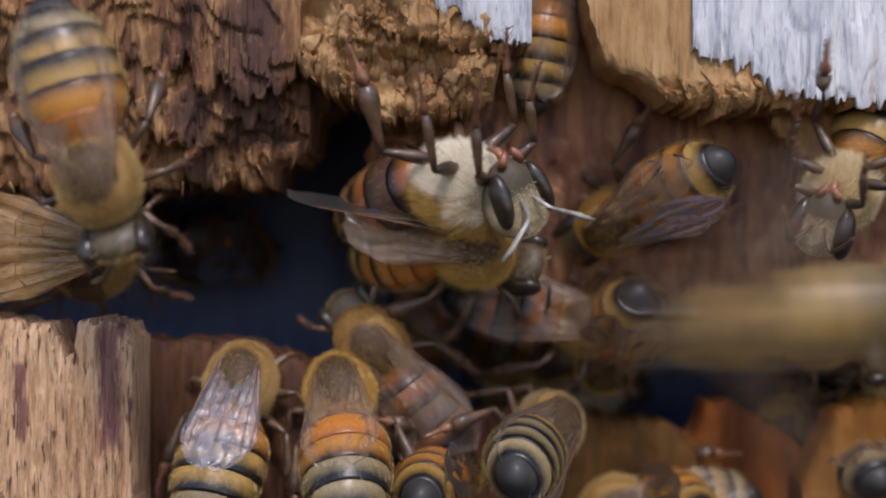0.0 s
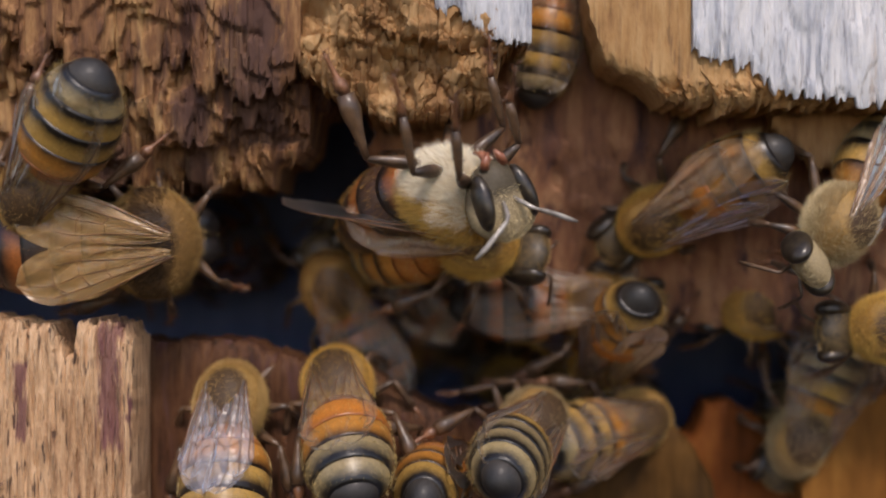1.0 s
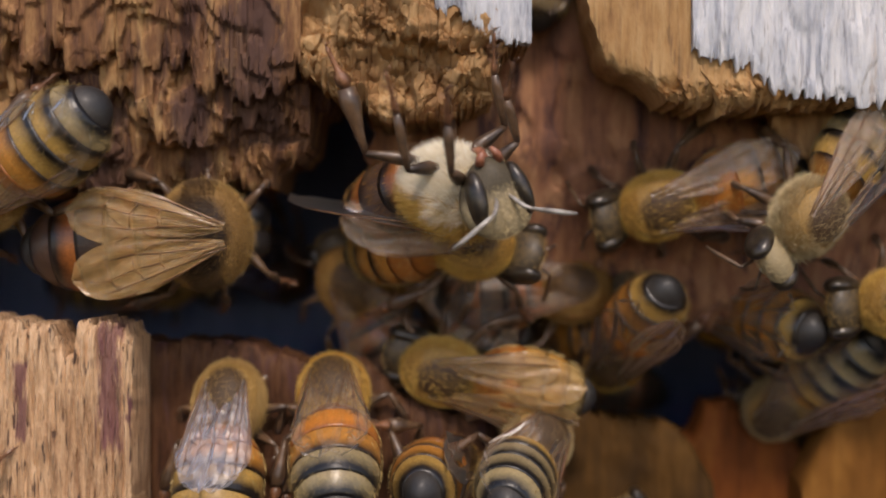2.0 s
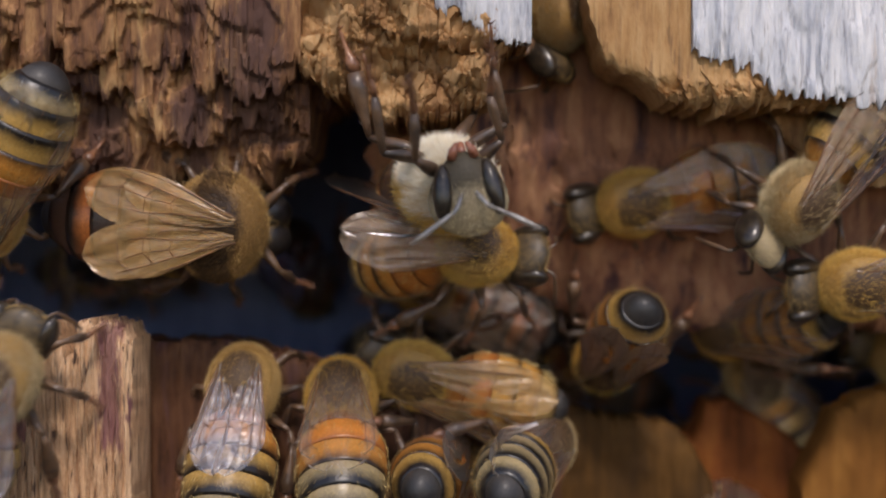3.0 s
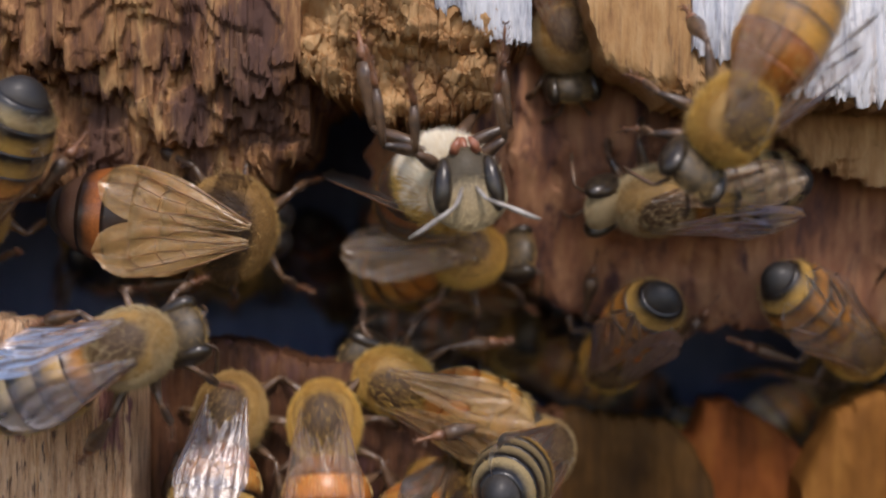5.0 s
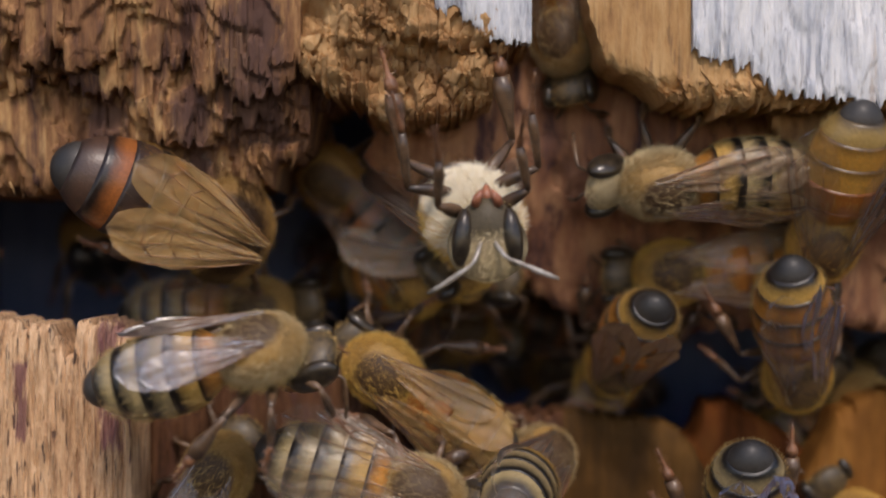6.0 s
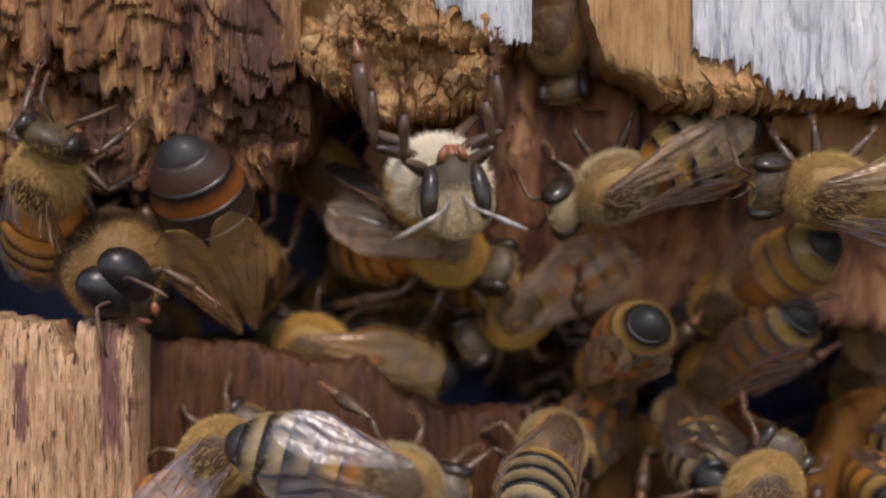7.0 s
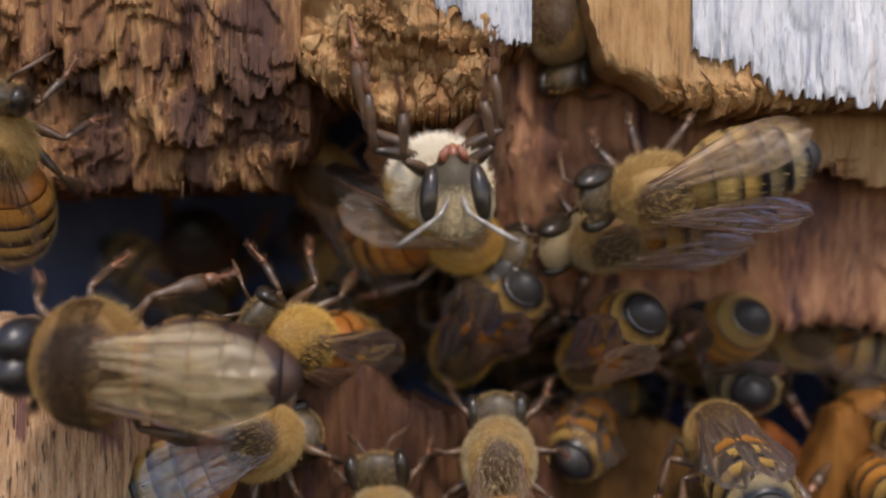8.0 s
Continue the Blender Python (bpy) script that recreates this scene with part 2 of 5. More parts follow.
ORANGE_RING = chitin("amber_ring", (0.50, 0.175, 0.030), (0.19, 0.048, 0.011), split=0.06)
RUSSET_RING = chitin("russet_ring", (0.30, 0.115, 0.036), (0.13, 0.042, 0.014), split=0.10)
ORANGE_DARK = chitin("amber_ring_black_margin", (0.56, 0.235, 0.042), (0.026, 0.014, 0.009), split=0.22)
YELLOW_DARK = chitin("straw_ring_black_margin", (0.52, 0.31, 0.080), (0.016, 0.012, 0.010), split=0.36)
GREY_DARK = chitin("grey_ring_black_margin", (0.36, 0.275, 0.14), (0.013, 0.012, 0.012), split=0.38)
RUST_DARK = chitin("rust_ring_black_margin", (0.33, 0.105, 0.026), (0.022, 0.013, 0.010), split=0.34)
HONEY = chitin("honey_ring_thin_margin", (0.55, 0.27, 0.05), (0.05, 0.028, 0.014), split=0.13)
HONEY_PALE = chitin("pale_honey_ring_thin_margin", (0.50, 0.33, 0.11), (0.04, 0.026, 0.014), split=0.17)
DUSKY = chitin("dusky_brown_ring", (0.075, 0.038, 0.024), (0.03, 0.018, 0.014), rough=0.42, split=0.2)
BLACK_RING = chitin("black_ring", (0.042, 0.035, 0.029), (0.018, 0.016, 0.015), rough=0.58)


# ---- mesh helpers ----
def mesh_of(verts, faces, material, smooth=True):
    me = bpy.data.meshes.new("mesh")
    me.from_pydata([(x * MM, y * MM, z * MM) for x, y, z in verts], [], faces)
    me.materials.append(material)
    if smooth:
        me.shade_smooth()
    return me


def attach(name, me, parent, m=None, label=""):
    ob = new(name, me)
    ob.parent = parent
    if m is not None:
        ob.matrix_basis = m
    return tagged(ob, label)


def shift(x, y, z, rx=0, ry=0, rz=0):
    return pose(x * MM, y * MM, z * MM, rx, ry, rz)


def lathe(rings, n=20):
    """Closed body along x. rings: (x, half width, half height, z of the centre)."""
    verts, faces = [], []
    for x, w, h, zc in rings:
        for k in range(n):
            a = 2 * math.pi * k / n
            verts.append((x, w * math.cos(a), zc + h * math.sin(a)))
    for i in range(len(rings) - 1):
        for k in range(n):
            j = (k + 1) % n
            faces.append((i * n + k, i * n + j, i * n + n + j, i * n + n + k))
    faces.append(tuple(range(n))[::-1])
    faces.append(tuple(range((len(rings) - 1) * n, len(rings) * n)))
    return verts, faces


def tube(points, radii, n=7):
    verts, faces = [], []
    pts = [Vector(p) for p in points]
    for i, p in enumerate(pts):
        d = (pts[min(i + 1, len(pts) - 1)] - pts[max(i - 1, 0)]).normalized()
        side = d.cross(Vector((0.13, 0.31, 0.94))).normalized()
        up = side.cross(d)
        for k in range(n):
            a = 2 * math.pi * k / n
            verts.append(tuple(p + radii[i] * (math.cos(a) * side + math.sin(a) * up)))
    for i in range(len(pts) - 1):
        for k in range(n):
            j = (k + 1) % n
            faces.append((i * n + k, i * n + j, i * n + n + j, i * n + n + k))
    faces.append(tuple(range(n))[::-1])
    faces.append(tuple(range((len(pts) - 1) * n, len(pts) * n)))
    return verts, faces


def joined(pieces):
    verts, faces = [], []
    for v, f in pieces:
        o = len(verts)
        verts += v
        faces += [tuple(o + i for i in q) for q in f]
    return verts, faces


def ellipsoid(c, r, n=16, rings=10):
    rr = []
    for i in range(rings + 1):
        a = math.pi * (i + 0.02) / (rings + 0.04)
        rr.append((c[0] + r[0] * math.cos(a), r[1] * math.sin(a), r[2] * math.sin(a), c[2]))
    v, f = lathe(rr[::-1], n)
    return [(x, y + c[1], z) for x, y, z in v], f


def tufts(spots, length, width, lay, rng, curl=0.25):
    """Hairs: each a slim bent sliver rooted at a spot (place, normal), lying over towards lay."""
    verts, faces = [], []
    for p, nrm in spots:
        d = (nrm + lay + Vector((rng.uniform(-1, 1), rng.uniform(-1, 1), rng.uniform(-1, 1))) * curl).normalized()
        s = d.cross(Vector((rng.uniform(-1, 1), rng.uniform(-1, 1), rng.uniform(-1, 1)))).normalized() * width
        ln = length * rng.uniform(0.6, 1.15)
        mid = p + d * ln * 0.55
        tip = mid + (d + lay * 0.7).normalized() * ln * 0.45
        o = len(verts)
        verts += [tuple(p - s), tuple(p + s), tuple(mid + s * 0.7), tuple(mid - s * 0.7), tuple(tip)]
        faces += [(o, o + 1, o + 2, o + 3), (o + 3, o + 2, o + 4)]
    return verts, faces


def spots_on(c, r, count, rng, keep=lambda v: True):
    out = []
    while len(out) < count:
        v = Vector((rng.gauss(0, 1), rng.gauss(0, 1), rng.gauss(0, 1))).normalized()
        if keep(v):
            p = Vector((c[0] + r[0] * v.x, c[1] + r[1] * v.y, c[2] + r[2] * v.z))
            nrm = Vector((v.x / r[0], v.y / r[1], v.z / r[2])).normalized()
            out.append((p, nrm))
    return out


rare = random.Random(77)


# ---- honey bees: x towards the head, z towards the back ----
MESHES = {}


def cached(key, make):
    if key not in MESHES:
        MESHES[key] = make()
    return MESHES[key]


def worker_radius(x):
    """Half width of the abdomen from the waist (0) to the rounded tip (1)."""
    front = math.sin(min(1.0, 0.22 + x / 0.42) * math.pi / 2) ** 0.7
    rear = math.sqrt(max(0.02, 1 - max(0.0, (x - 0.42) / 0.585) ** 2.3))
    return 2.15 * front * rear


ABDOMEN = {
    "golden": [ORANGE_RING, ORANGE_RING, ORANGE_DARK, ORANGE_DARK, YELLOW_DARK, BLACK_RING],
    "russet": [RUST_DARK, DUSKY, RUST_DARK, DUSKY, DUSKY, BLACK_RING],
    "buff": [HONEY_PALE, HONEY_PALE, YELLOW_DARK, GREY_DARK, GREY_DARK, BLACK_RING],
    "amber": [RUSSET_RING, ORANGE_RING, ORANGE_DARK, GREY_DARK, GREY_DARK, BLACK_RING],
    "striped": [ORANGE_DARK, YELLOW_DARK, GREY_DARK, GREY_DARK, GREY_DARK, BLACK_RING],
    "straw": [ORANGE_RING, ORANGE_DARK, YELLOW_DARK, YELLOW_DARK, GREY_DARK, BLACK_RING],
    "honey": [ORANGE_RING, ORANGE_RING, HONEY, HONEY, HONEY_PALE, BLACK_RING],
    "banded": [ORANGE_RING, ORANGE_DARK, ORANGE_DARK, ORANGE_DARK, YELLOW_DARK, BLACK_RING],
    "dusky": [RUST_DARK, DUSKY, DUSKY, DUSKY, DUSKY, DUSKY],
    "rust": [RUST_DARK, RUST_DARK, DUSKY, RUST_DARK, DUSKY, BLACK_RING],
}
FUR = {"golden": HAIR_GOLD, "amber": HAIR_GOLD, "buff": HAIR_TAN, "russet": HAIR_GOLD, "striped": HAIR_GREY, "straw": HAIR_TAN, "rust": HAIR_RUST, "banded": HAIR_GOLD, "honey": HAIR_GOLD, "dusky": HAIR_BROWN}


def ring_mesh(i, wide, material):
    """One overlapping shell of the abdomen, rear rim proud of the next one."""
    cuts = (0.0, 0.16, 0.37, 0.57, 0.76, 0.925, 1.0)
    a, b = cuts[i], cuts[i + 1]
    rows = []
    for k in range(12 if i == 5 else 8):
        f = k / (11 if i == 5 else 7)
        if i == 5:
            # the tail tip closes in a smooth dome
            f = math.sin(f * math.pi / 2)
            u, r = a - 0.02 + (b - a + 0.025) * f, worker_radius(a) * wide * 1.02 * math.sqrt(max(0.0006, 1 - f * f))
            rows.append((-6.8 * u - 0.35 * f * f, r, r * 0.88, -0.25 * math.sin(math.pi * u) - 0.15 * f * f))
            continue
        u = a - 0.02 + (b - a + 0.035) * f
        r = worker_radius(max(0.0, min(0.999, u))) * wide
        lift = 0.015 + (0.02 if i < 4 else 0.0) * f
        rows.append((-6.8 * min(u, 0.99 + 0.002 * f), r + lift, r * 0.92 + lift, -0.25 * math.sin(math.pi * u)))
    x, w, h, z = rows[-1]
    if i < 5:
        rows.append((x + 0.03, w - (0.025 if i < 4 else 0.012), h - (0.025 if i < 4 else 0.012), z))
    else:
        rows.append((x - 0.004, w * 0.3, h * 0.3, z))
    return mesh_of(*lathe(rows[::-1], 24), material)


def ring_hair(i, wide, material, seed):
    rng = random.Random(seed + i)
    cuts = (0.0, 0.16, 0.37, 0.57, 0.76, 0.925, 1.0)
    spots = []
    for _ in range(420):
        u = cuts[i] + (cuts[i + 1] - cuts[i]) * rng.betavariate(1.2, 2.4)
        a = rng.uniform(0, 2 * math.pi)
        r = worker_radius(u) * wide + 0.06
        nrm = Vector((0, math.cos(a), math.sin(a)))
        spots.append((Vector((-6.8 * u, r * math.cos(a), r * 0.92 * math.sin(a) - 0.25 * math.sin(math.pi * u))), nrm))
    return mesh_of(*tufts(spots, 0.34, 0.010, Vector((-2.2, 0, 0)), rng), material, False)


LEGS = {
    "stand": (((1.5, 0.8, -1.4), (2.7, 2.1, -1.1), (3.1, 2.6, -2.7), (3.8, 2.9, -3.8)),
              ((0.2, 1.0, -1.7), (0.3, 3.0, -1.1), (0.0, 3.7, -3.0), (-0.5, 4.3, -4.1)),
              ((-1.0, 0.9, -1.6), (-2.2, 2.8, -1.0), (-4.2, 3.4, -2.5), (-5.6, 3.8, -3.6))),
    "hang": (((1.5, 0.8, -1.4), (2.2, 1.9, -2.4), (1.9, 1.7, -4.3), (2.2, 1.9, -6.0)),
             ((0.2, 1.0, -1.7), (0.5, 2.8, -2.4), (0.0, 2.7, -4.7), (-0.2, 2.9, -6.6)),
             ((-1.0, 0.9, -1.6), (-2.6, 2.5, -2.1), (-3.6, 2.4, -4.8), (-4.4, 2.6, -6.6))),
}


def leg_parts(stance, k):
    """Femur, tibia and tarsus of the left leg k, each about its own joint."""
    c, knee, ankle, foot = (Vector(p) for p in LEGS[stance][k])
    hind = k == 2

    def bar(a, b, radii):
        pts = [a.lerp(b, i / (len(radii) - 1)) for i in range(len(radii))]
        return tube([p - a for p in pts], radii, 8)

    fem = bar(c, knee, (0.20, 0.31, 0.29, 0.21, 0.14))
    tib = bar(knee, ankle, (0.14, 0.20, 0.31, 0.47, 0.40) if hind else (0.13, 0.17, 0.21, 0.23, 0.16))
    toe = joined([bar(ankle, foot, (0.20, 0.34, 0.30, 0.13, 0.12, 0.10, 0.12, 0.05) if hind else (0.13, 0.17, 0.12, 0.075, 0.085, 0.06, 0.08, 0.03)),
                  tube([foot - ankle, foot - ankle + Vector((0.25, 0.15, -0.18))], (0.05, 0.012), 5),
                  tube([foot - ankle, foot - ankle + Vector((0.18, -0.2, -0.2))], (0.05, 0.012), 5)])
    rng = random.Random(k)
    for a, b, dest in ((knee, ankle, tib), (ankle, foot, toe)):
        spots = []
        for _ in range(80):
            nrm = Vector((rng.gauss(0, 1), rng.gauss(0, 1), rng.gauss(0, 1))).normalized()
            spots.append(((b - a) * rng.uniform(0.1, 0.95) + nrm * 0.15, nrm))
        v, f = tufts(spots, 0.38, 0.014, (b - a).normalized() * 0.8, rng)
        o = len(dest[0])
        dest[0].extend(v)
        dest[1].extend(tuple(o + i for i in q) for q in f)
    return (c, fem), (knee - c, tib), (ankle - knee, toe)


def flip_y(vf):
    v, f = vf
    return [(x, -y, z) for x, y, z in v], [q[::-1] for q in f]


def wing_sheet(length, chord, lead_bow):
    """Wing skin of two close faces, stiff front edge outward (+y), rippled."""
    nl, nc = 18, 14

    def edges(u):
        axis = lead_bow * math.sin(math.pi * 0.8 * u)
        full = min(1.0, 0.13 + 0.87 * (u / 0.62) ** 0.85)
        tip = 1 - math.sqrt(max(0.0, 1 - ((u - 0.70) / 0.30) ** 2)) if u > 0.70 else 0.0
        return axis - 0.5 * chord * tip * 0.97, axis - chord * full + 0.5 * chord * tip * 0.97

    top = []
    for i in range(nl + 1):
        u = i / nl
        lead, trail = edges(u)
        for k in range(nc + 1):
            v = k / nc
            y = lead + (trail - lead) * v
            z = 0.10 * math.sin(6.5 * v + 2.2 * u) * u + 0.05 * math.sin(19 * v + 9 * u) * (1 - 0.4 * u) + 0.16 * math.sin(math.pi * v) * (1 - u * 0.5)
            top.append((-length * u, y, z))
    verts = top + [(x, y, z - 0.03) for x, y, z in top]
    n, w = len(top), nc + 1
    faces = []
    for i in range(nl):
        for k in range(nc):
            q = (i * w + k, i * w + k + 1, i * w + w + k + 1, i * w + w + k)
            faces += [q, tuple(n + j for j in q[::-1])]
    return verts, faces, top, w


def vein_lines(top, w, length, lines):
    out = []
    for path, r in lines:
        pts = []
        for u, v in path:
            i, k = min(17.999, u * 18), min(13.999, v * 14)
            a = Vector(top[int(i) * w + int(k)])
            b = Vector(top[(int(i) + 1) * w + int(k) + 1])
            pts.append(Vector((a.x + (b.x - a.x) * (i % 1), a.y + (b.y - a.y) * (k % 1), a.z + 0.015)))
        out.append(tube(pts, [0.62 * r * (1 - 0.5 * j / len(pts)) for j in range(len(pts))], 5))
    return joined(out)


FORE_VEINS = [([(i / 10, 0.02) for i in range(9)], 0.075), ([(0.02, 0.2), (0.2, 0.22), (0.4, 0.24), (0.55, 0.2), (0.8, 0.12)], 0.055),
              ([(0.05, 0.6), (0.2, 0.6), (0.4, 0.66), (0.58, 0.72), (0.75, 0.7)], 0.05), ([(0.1, 0.9), (0.3, 0.92), (0.45, 0.86), (0.5, 0.7)], 0.04),
              ([(0.4, 0.24), (0.43, 0.45), (0.4, 0.66)], 0.04), ([(0.55, 0.2), (0.6, 0.42), (0.58, 0.72)], 0.04), ([(0.43, 0.45), (0.6, 0.42), (0.78, 0.36)], 0.04), ([(0.7, 0.15), (0.78, 0.36), (0.75, 0.7)], 0.035),
              ([(0.78, 0.36), (0.87, 0.4), (0.95, 0.45)], 0.022), ([(0.75, 0.7), (0.84, 0.74), (0.92, 0.78)], 0.022), ([(0.5, 0.7), (0.58, 0.86), (0.66, 0.97)], 0.024), ([(0.12, 0.38), (0.26, 0.42), (0.41, 0.45)], 0.028), ([(0.2, 0.22), (0.24, 0.42), (0.2, 0.6)], 0.026), ([(0.3, 0.92), (0.28, 0.78), (0.3, 0.63)], 0.024)]
HIND_VEINS = [([(i / 10, 0.03) for i in range(8)], 0.05), ([(0.05, 0.4), (0.3, 0.4), (0.55, 0.45), (0.8, 0.4)], 0.04), ([(0.1, 0.8), (0.3, 0.8), (0.5, 0.85)], 0.03), ([(0.3, 0.4), (0.35, 0.6), (0.3, 0.8)], 0.03)]


def head_shell(drone, broad=False):
    """Wedge-shaped head, wide at the eyes and narrow at the mouth, flat in front."""
    v, f = ellipsoid((0, 0, 0), (0.95, 1.65, 1.75), 22, 14)
    out = []
    for x, y, z in v:
        taper = 1 - 0.24 * max(0, -z) / 1.75 + (0.16 * max(0, z) / 1.75 if broad else 0)
        x2 = x * (0.85 if x > 0 else 1.0)
        if x > 0 and z < -0.2:
            x2 += 0.28 * math.exp(-((y / 0.75) ** 2)) * min(1, -z)
        out.append((x2, y * taper, z))
    return out, f


def antenna_tube(side, raised=False):
    pts = [(0.72, 0.28, 0.1), (0.98, 0.42, 0.4), (1.2, 0.6, 0.75), (1.3, 0.8, 0.95), (1.3, 1.2, 1.15), (1.25, 1.7, 1.4), (1.15, 2.2, 1.65), (1.0, 2.7, 1.85)] if raised else [(0.72, 0.28, 0.1), (1.05, 0.55, 0.55), (1.35, 0.85, 0.95), (1.5, 1.0, 1.05), (1.75, 1.2, 0.85), (2.15, 1.45, 0.5), (2.6, 1.7, 0.1), (3.0, 1.9, -0.35)]
    v, f = tube([(x - 0.72, y - 0.28, z - 0.1) for x, y, z in pts], (0.09, 0.10, 0.10, 0.08, 0.11, 0.12, 0.12, 0.07), 8)
    return (v, f) if side > 0 else flip_y((v, f))


def honey_bee(coat="straw", stance="stand", spread=6, wide=1.0, size=1.0, label="", drone=False, bend=0, nod=0, turn=0, pale=False, amber=False, roof=18, hinge=1.0, perch=0.0, reach=1.0, rise=-2):
    """A bee on an Empty at its thorax. bend: degrees the abdomen curls down; nod: degrees the head dips; rise: degrees the wings slope up."""
    bee = tagged(new("drone_bee" if drone else "honey_bee"), label, "bee", "bees at the hive entrance")
    bee.scale = (size, size, size)
    tw = 1.4 if drone else 1.0
    th = attach("thorax", cached(("thorax", drone, pale == 2), lambda: mesh_of(*ellipsoid((0, 0, 0), (2.25, 1.85 * tw, 1.8 * tw), 24, 16), THORAX_TAN if drone else THORAX_CREAM if pale == 2 else THORAX)), bee)
    furm = HAIR_BROWN if drone else FUR[coat]

    def thorax_fur(material, seed, keep, count, length):
        rng = random.Random(seed)
        return mesh_of(*tufts(spots_on((0, 0, 0), (2.2, 1.8 * tw, 1.75 * tw), count, rng, keep), length, 0.0085, Vector((-0.75, 0, 0)), rng, 0.6), material, False)

    attach("fur", cached(("fur", furm.name, drone, pale == 2), lambda: thorax_fur(furm, 3, lambda v: v.z > -0.34 and (v.z < 0.42 or v.x > 0.58 or v.x < -0.80 or (not drone and rare.random() < 0.16) or (drone and rare.random() < 0.4)) and (not drone or v.x > 0.38 or v.x < -0.2 or v.z < 0.1 or rare.random() < 0.06), 9500, 0.36 if drone else 0.8 if pale == 2 else 0.46)), th)
    if drone:
        attach("dark_fur_band", cached("dark_fur", lambda: thorax_fur(HAIR_DARK, 6, lambda v: v.z > 0 and -0.25 < v.x < 0.42, 5000, 0.42)), th, None, "dark brown band of fur")
    low = HAIR_PALE if pale == 2 else HAIR_BUFF if pale else HAIR_TAN if coat != "striped" else HAIR_BAND
    attach("underside_fur", cached(("under", low.name, drone, pale), lambda: thorax_fur(low, 4, lambda v: v.z < ((0.15 if v.x > 0.3 else -0.3) if pale else -0.1), 16000 if pale == 2 else 6000 if pale else 1800, 0.8 if pale == 2 else 0.7)), th, None, "pale downy fur" if pale == 2 else "buff fur" if pale else "")

    head = attach("head", cached(("head", pale), lambda: mesh_of(*head_shell(drone, pale == 2), FACE_OLIVE if pale else FACE)), bee, shift((2.55 if drone else 2.65) - 0.030 * max(0, nod), 0, -0.65 - 0.036 * max(0, nod), 0, 44 + nod, turn))
    if drone:
        ev = cached("drone_eye", lambda: mesh_of(*ellipsoid((0, 0, 0), (1.12, 1.18, 1.65), 26, 18), DRONE_EYE_M))
        spots_e = ((0.0, 0.56, 0.34), (0.0, -0.56, 0.34))
    else:
        wide_face = pale == 2
        ev = cached(("eye", wide_face), lambda: mesh_of(*ellipsoid((0, 0, 0), (0.62, 0.44, 1.22), 20, 14), EYE_M)) if wide_face else cached("eye", lambda: mesh_of(*ellipsoid((0, 0, 0), (0.86, 0.56, 1.40), 20, 14), EYE_M))
        spots_e = ((0.40, 1.02, -0.10), (0.40, -1.02, -0.10)) if wide_face else ((0.10, 1.20, 0.22), (0.10, -1.20, 0.22))
    for p in spots_e:
        attach("eye", ev, head, shift(*p, -7 if p[1] > 0 else 7), "glossy black compound eye")
    feelers = []
    for s in (1, -1):
        feelers.append(attach("antenna", cached(("antenna", s, pale), lambda: mesh_of(*antenna_tube(s, pale == 2), ANTENNA_PALE if pale == 2 else LEG_M)), head, shift(0.72, 0.28 * s, 0.1)))
    for s in (1, -1):
        attach("mandible", cached(("mandible", s), lambda: mesh_of(*tube([(0, 0, 0), (0.15, -0.1 * s, -0.3), (0.2, -0.3 * s, -0.62)], (0.22, 0.2, 0.08)), MOUTH)), head, shift(0.55, 0.48 * s, -1.4), "reddish mandible")
    attach("tongue", cached("tongue", lambda: mesh_of(*tube([(0, 0, 0), (-0.3, 0, -0.55), (-0.9, 0, -0.75)], (0.24, 0.18, 0.07)), MOUTH)), head, shift(0.25, 0, -1.55))

    def face_fur():
        rng = random.Random(8)
        keep = lambda v: abs(v.y) < 0.80 and (not pale or v.x < 0.0 or v.z > -0.25)
        return mesh_of(*tufts(spots_on((0, 0, 0), (0.88, 1.6, 1.72), 3200 if pale else 1100, rng, keep), 0.13 if pale else 0.26, 0.009, Vector((0, 0, 0.6 if pale else 0.2)), rng, 0.4), HAIR_BUFF if pale else HAIR_TAN, False)

    attach("face_fur", cached(("face", pale), face_fur), head)

    ab = attach("abdomen", cached(("core", wide), lambda: mesh_of(*lathe([(-6.8 * u, max(0.3, worker_radius(u) * wide - 0.25), max(0.3, worker_radius(u) * 0.9 * wide - 0.25), -0.25 * math.sin(math.pi * u)) for u in [0.97 - 0.97 * i / 12 for i in range(13)]], 16), CORE)), bee, shift(-1.85, 0, -0.1, 0, -bend, 0))
    for i, mat in enumerate(ABDOMEN[coat]):
        attach("body_ring", cached(("ring", i, wide, mat.name), lambda: ring_mesh(i, wide, mat)), ab)
    for i in range(6):
        hm = HAIR_RUST if coat in ("rust", "dusky", "russet") else HAIR_BAND if 1 < i < 5 else HAIR_TAN
        if i < (3 if coat in ("rust", "dusky") else 5):
            attach("hair_band", cached(("band", i, wide, hm.name), lambda: ring_hair(i, wide, hm, 40)), ab)

    skin = (WING, WING_TAN, WING_FAN, WING_CREAM, WING_SILVER)[int(amber)]
    legs = []
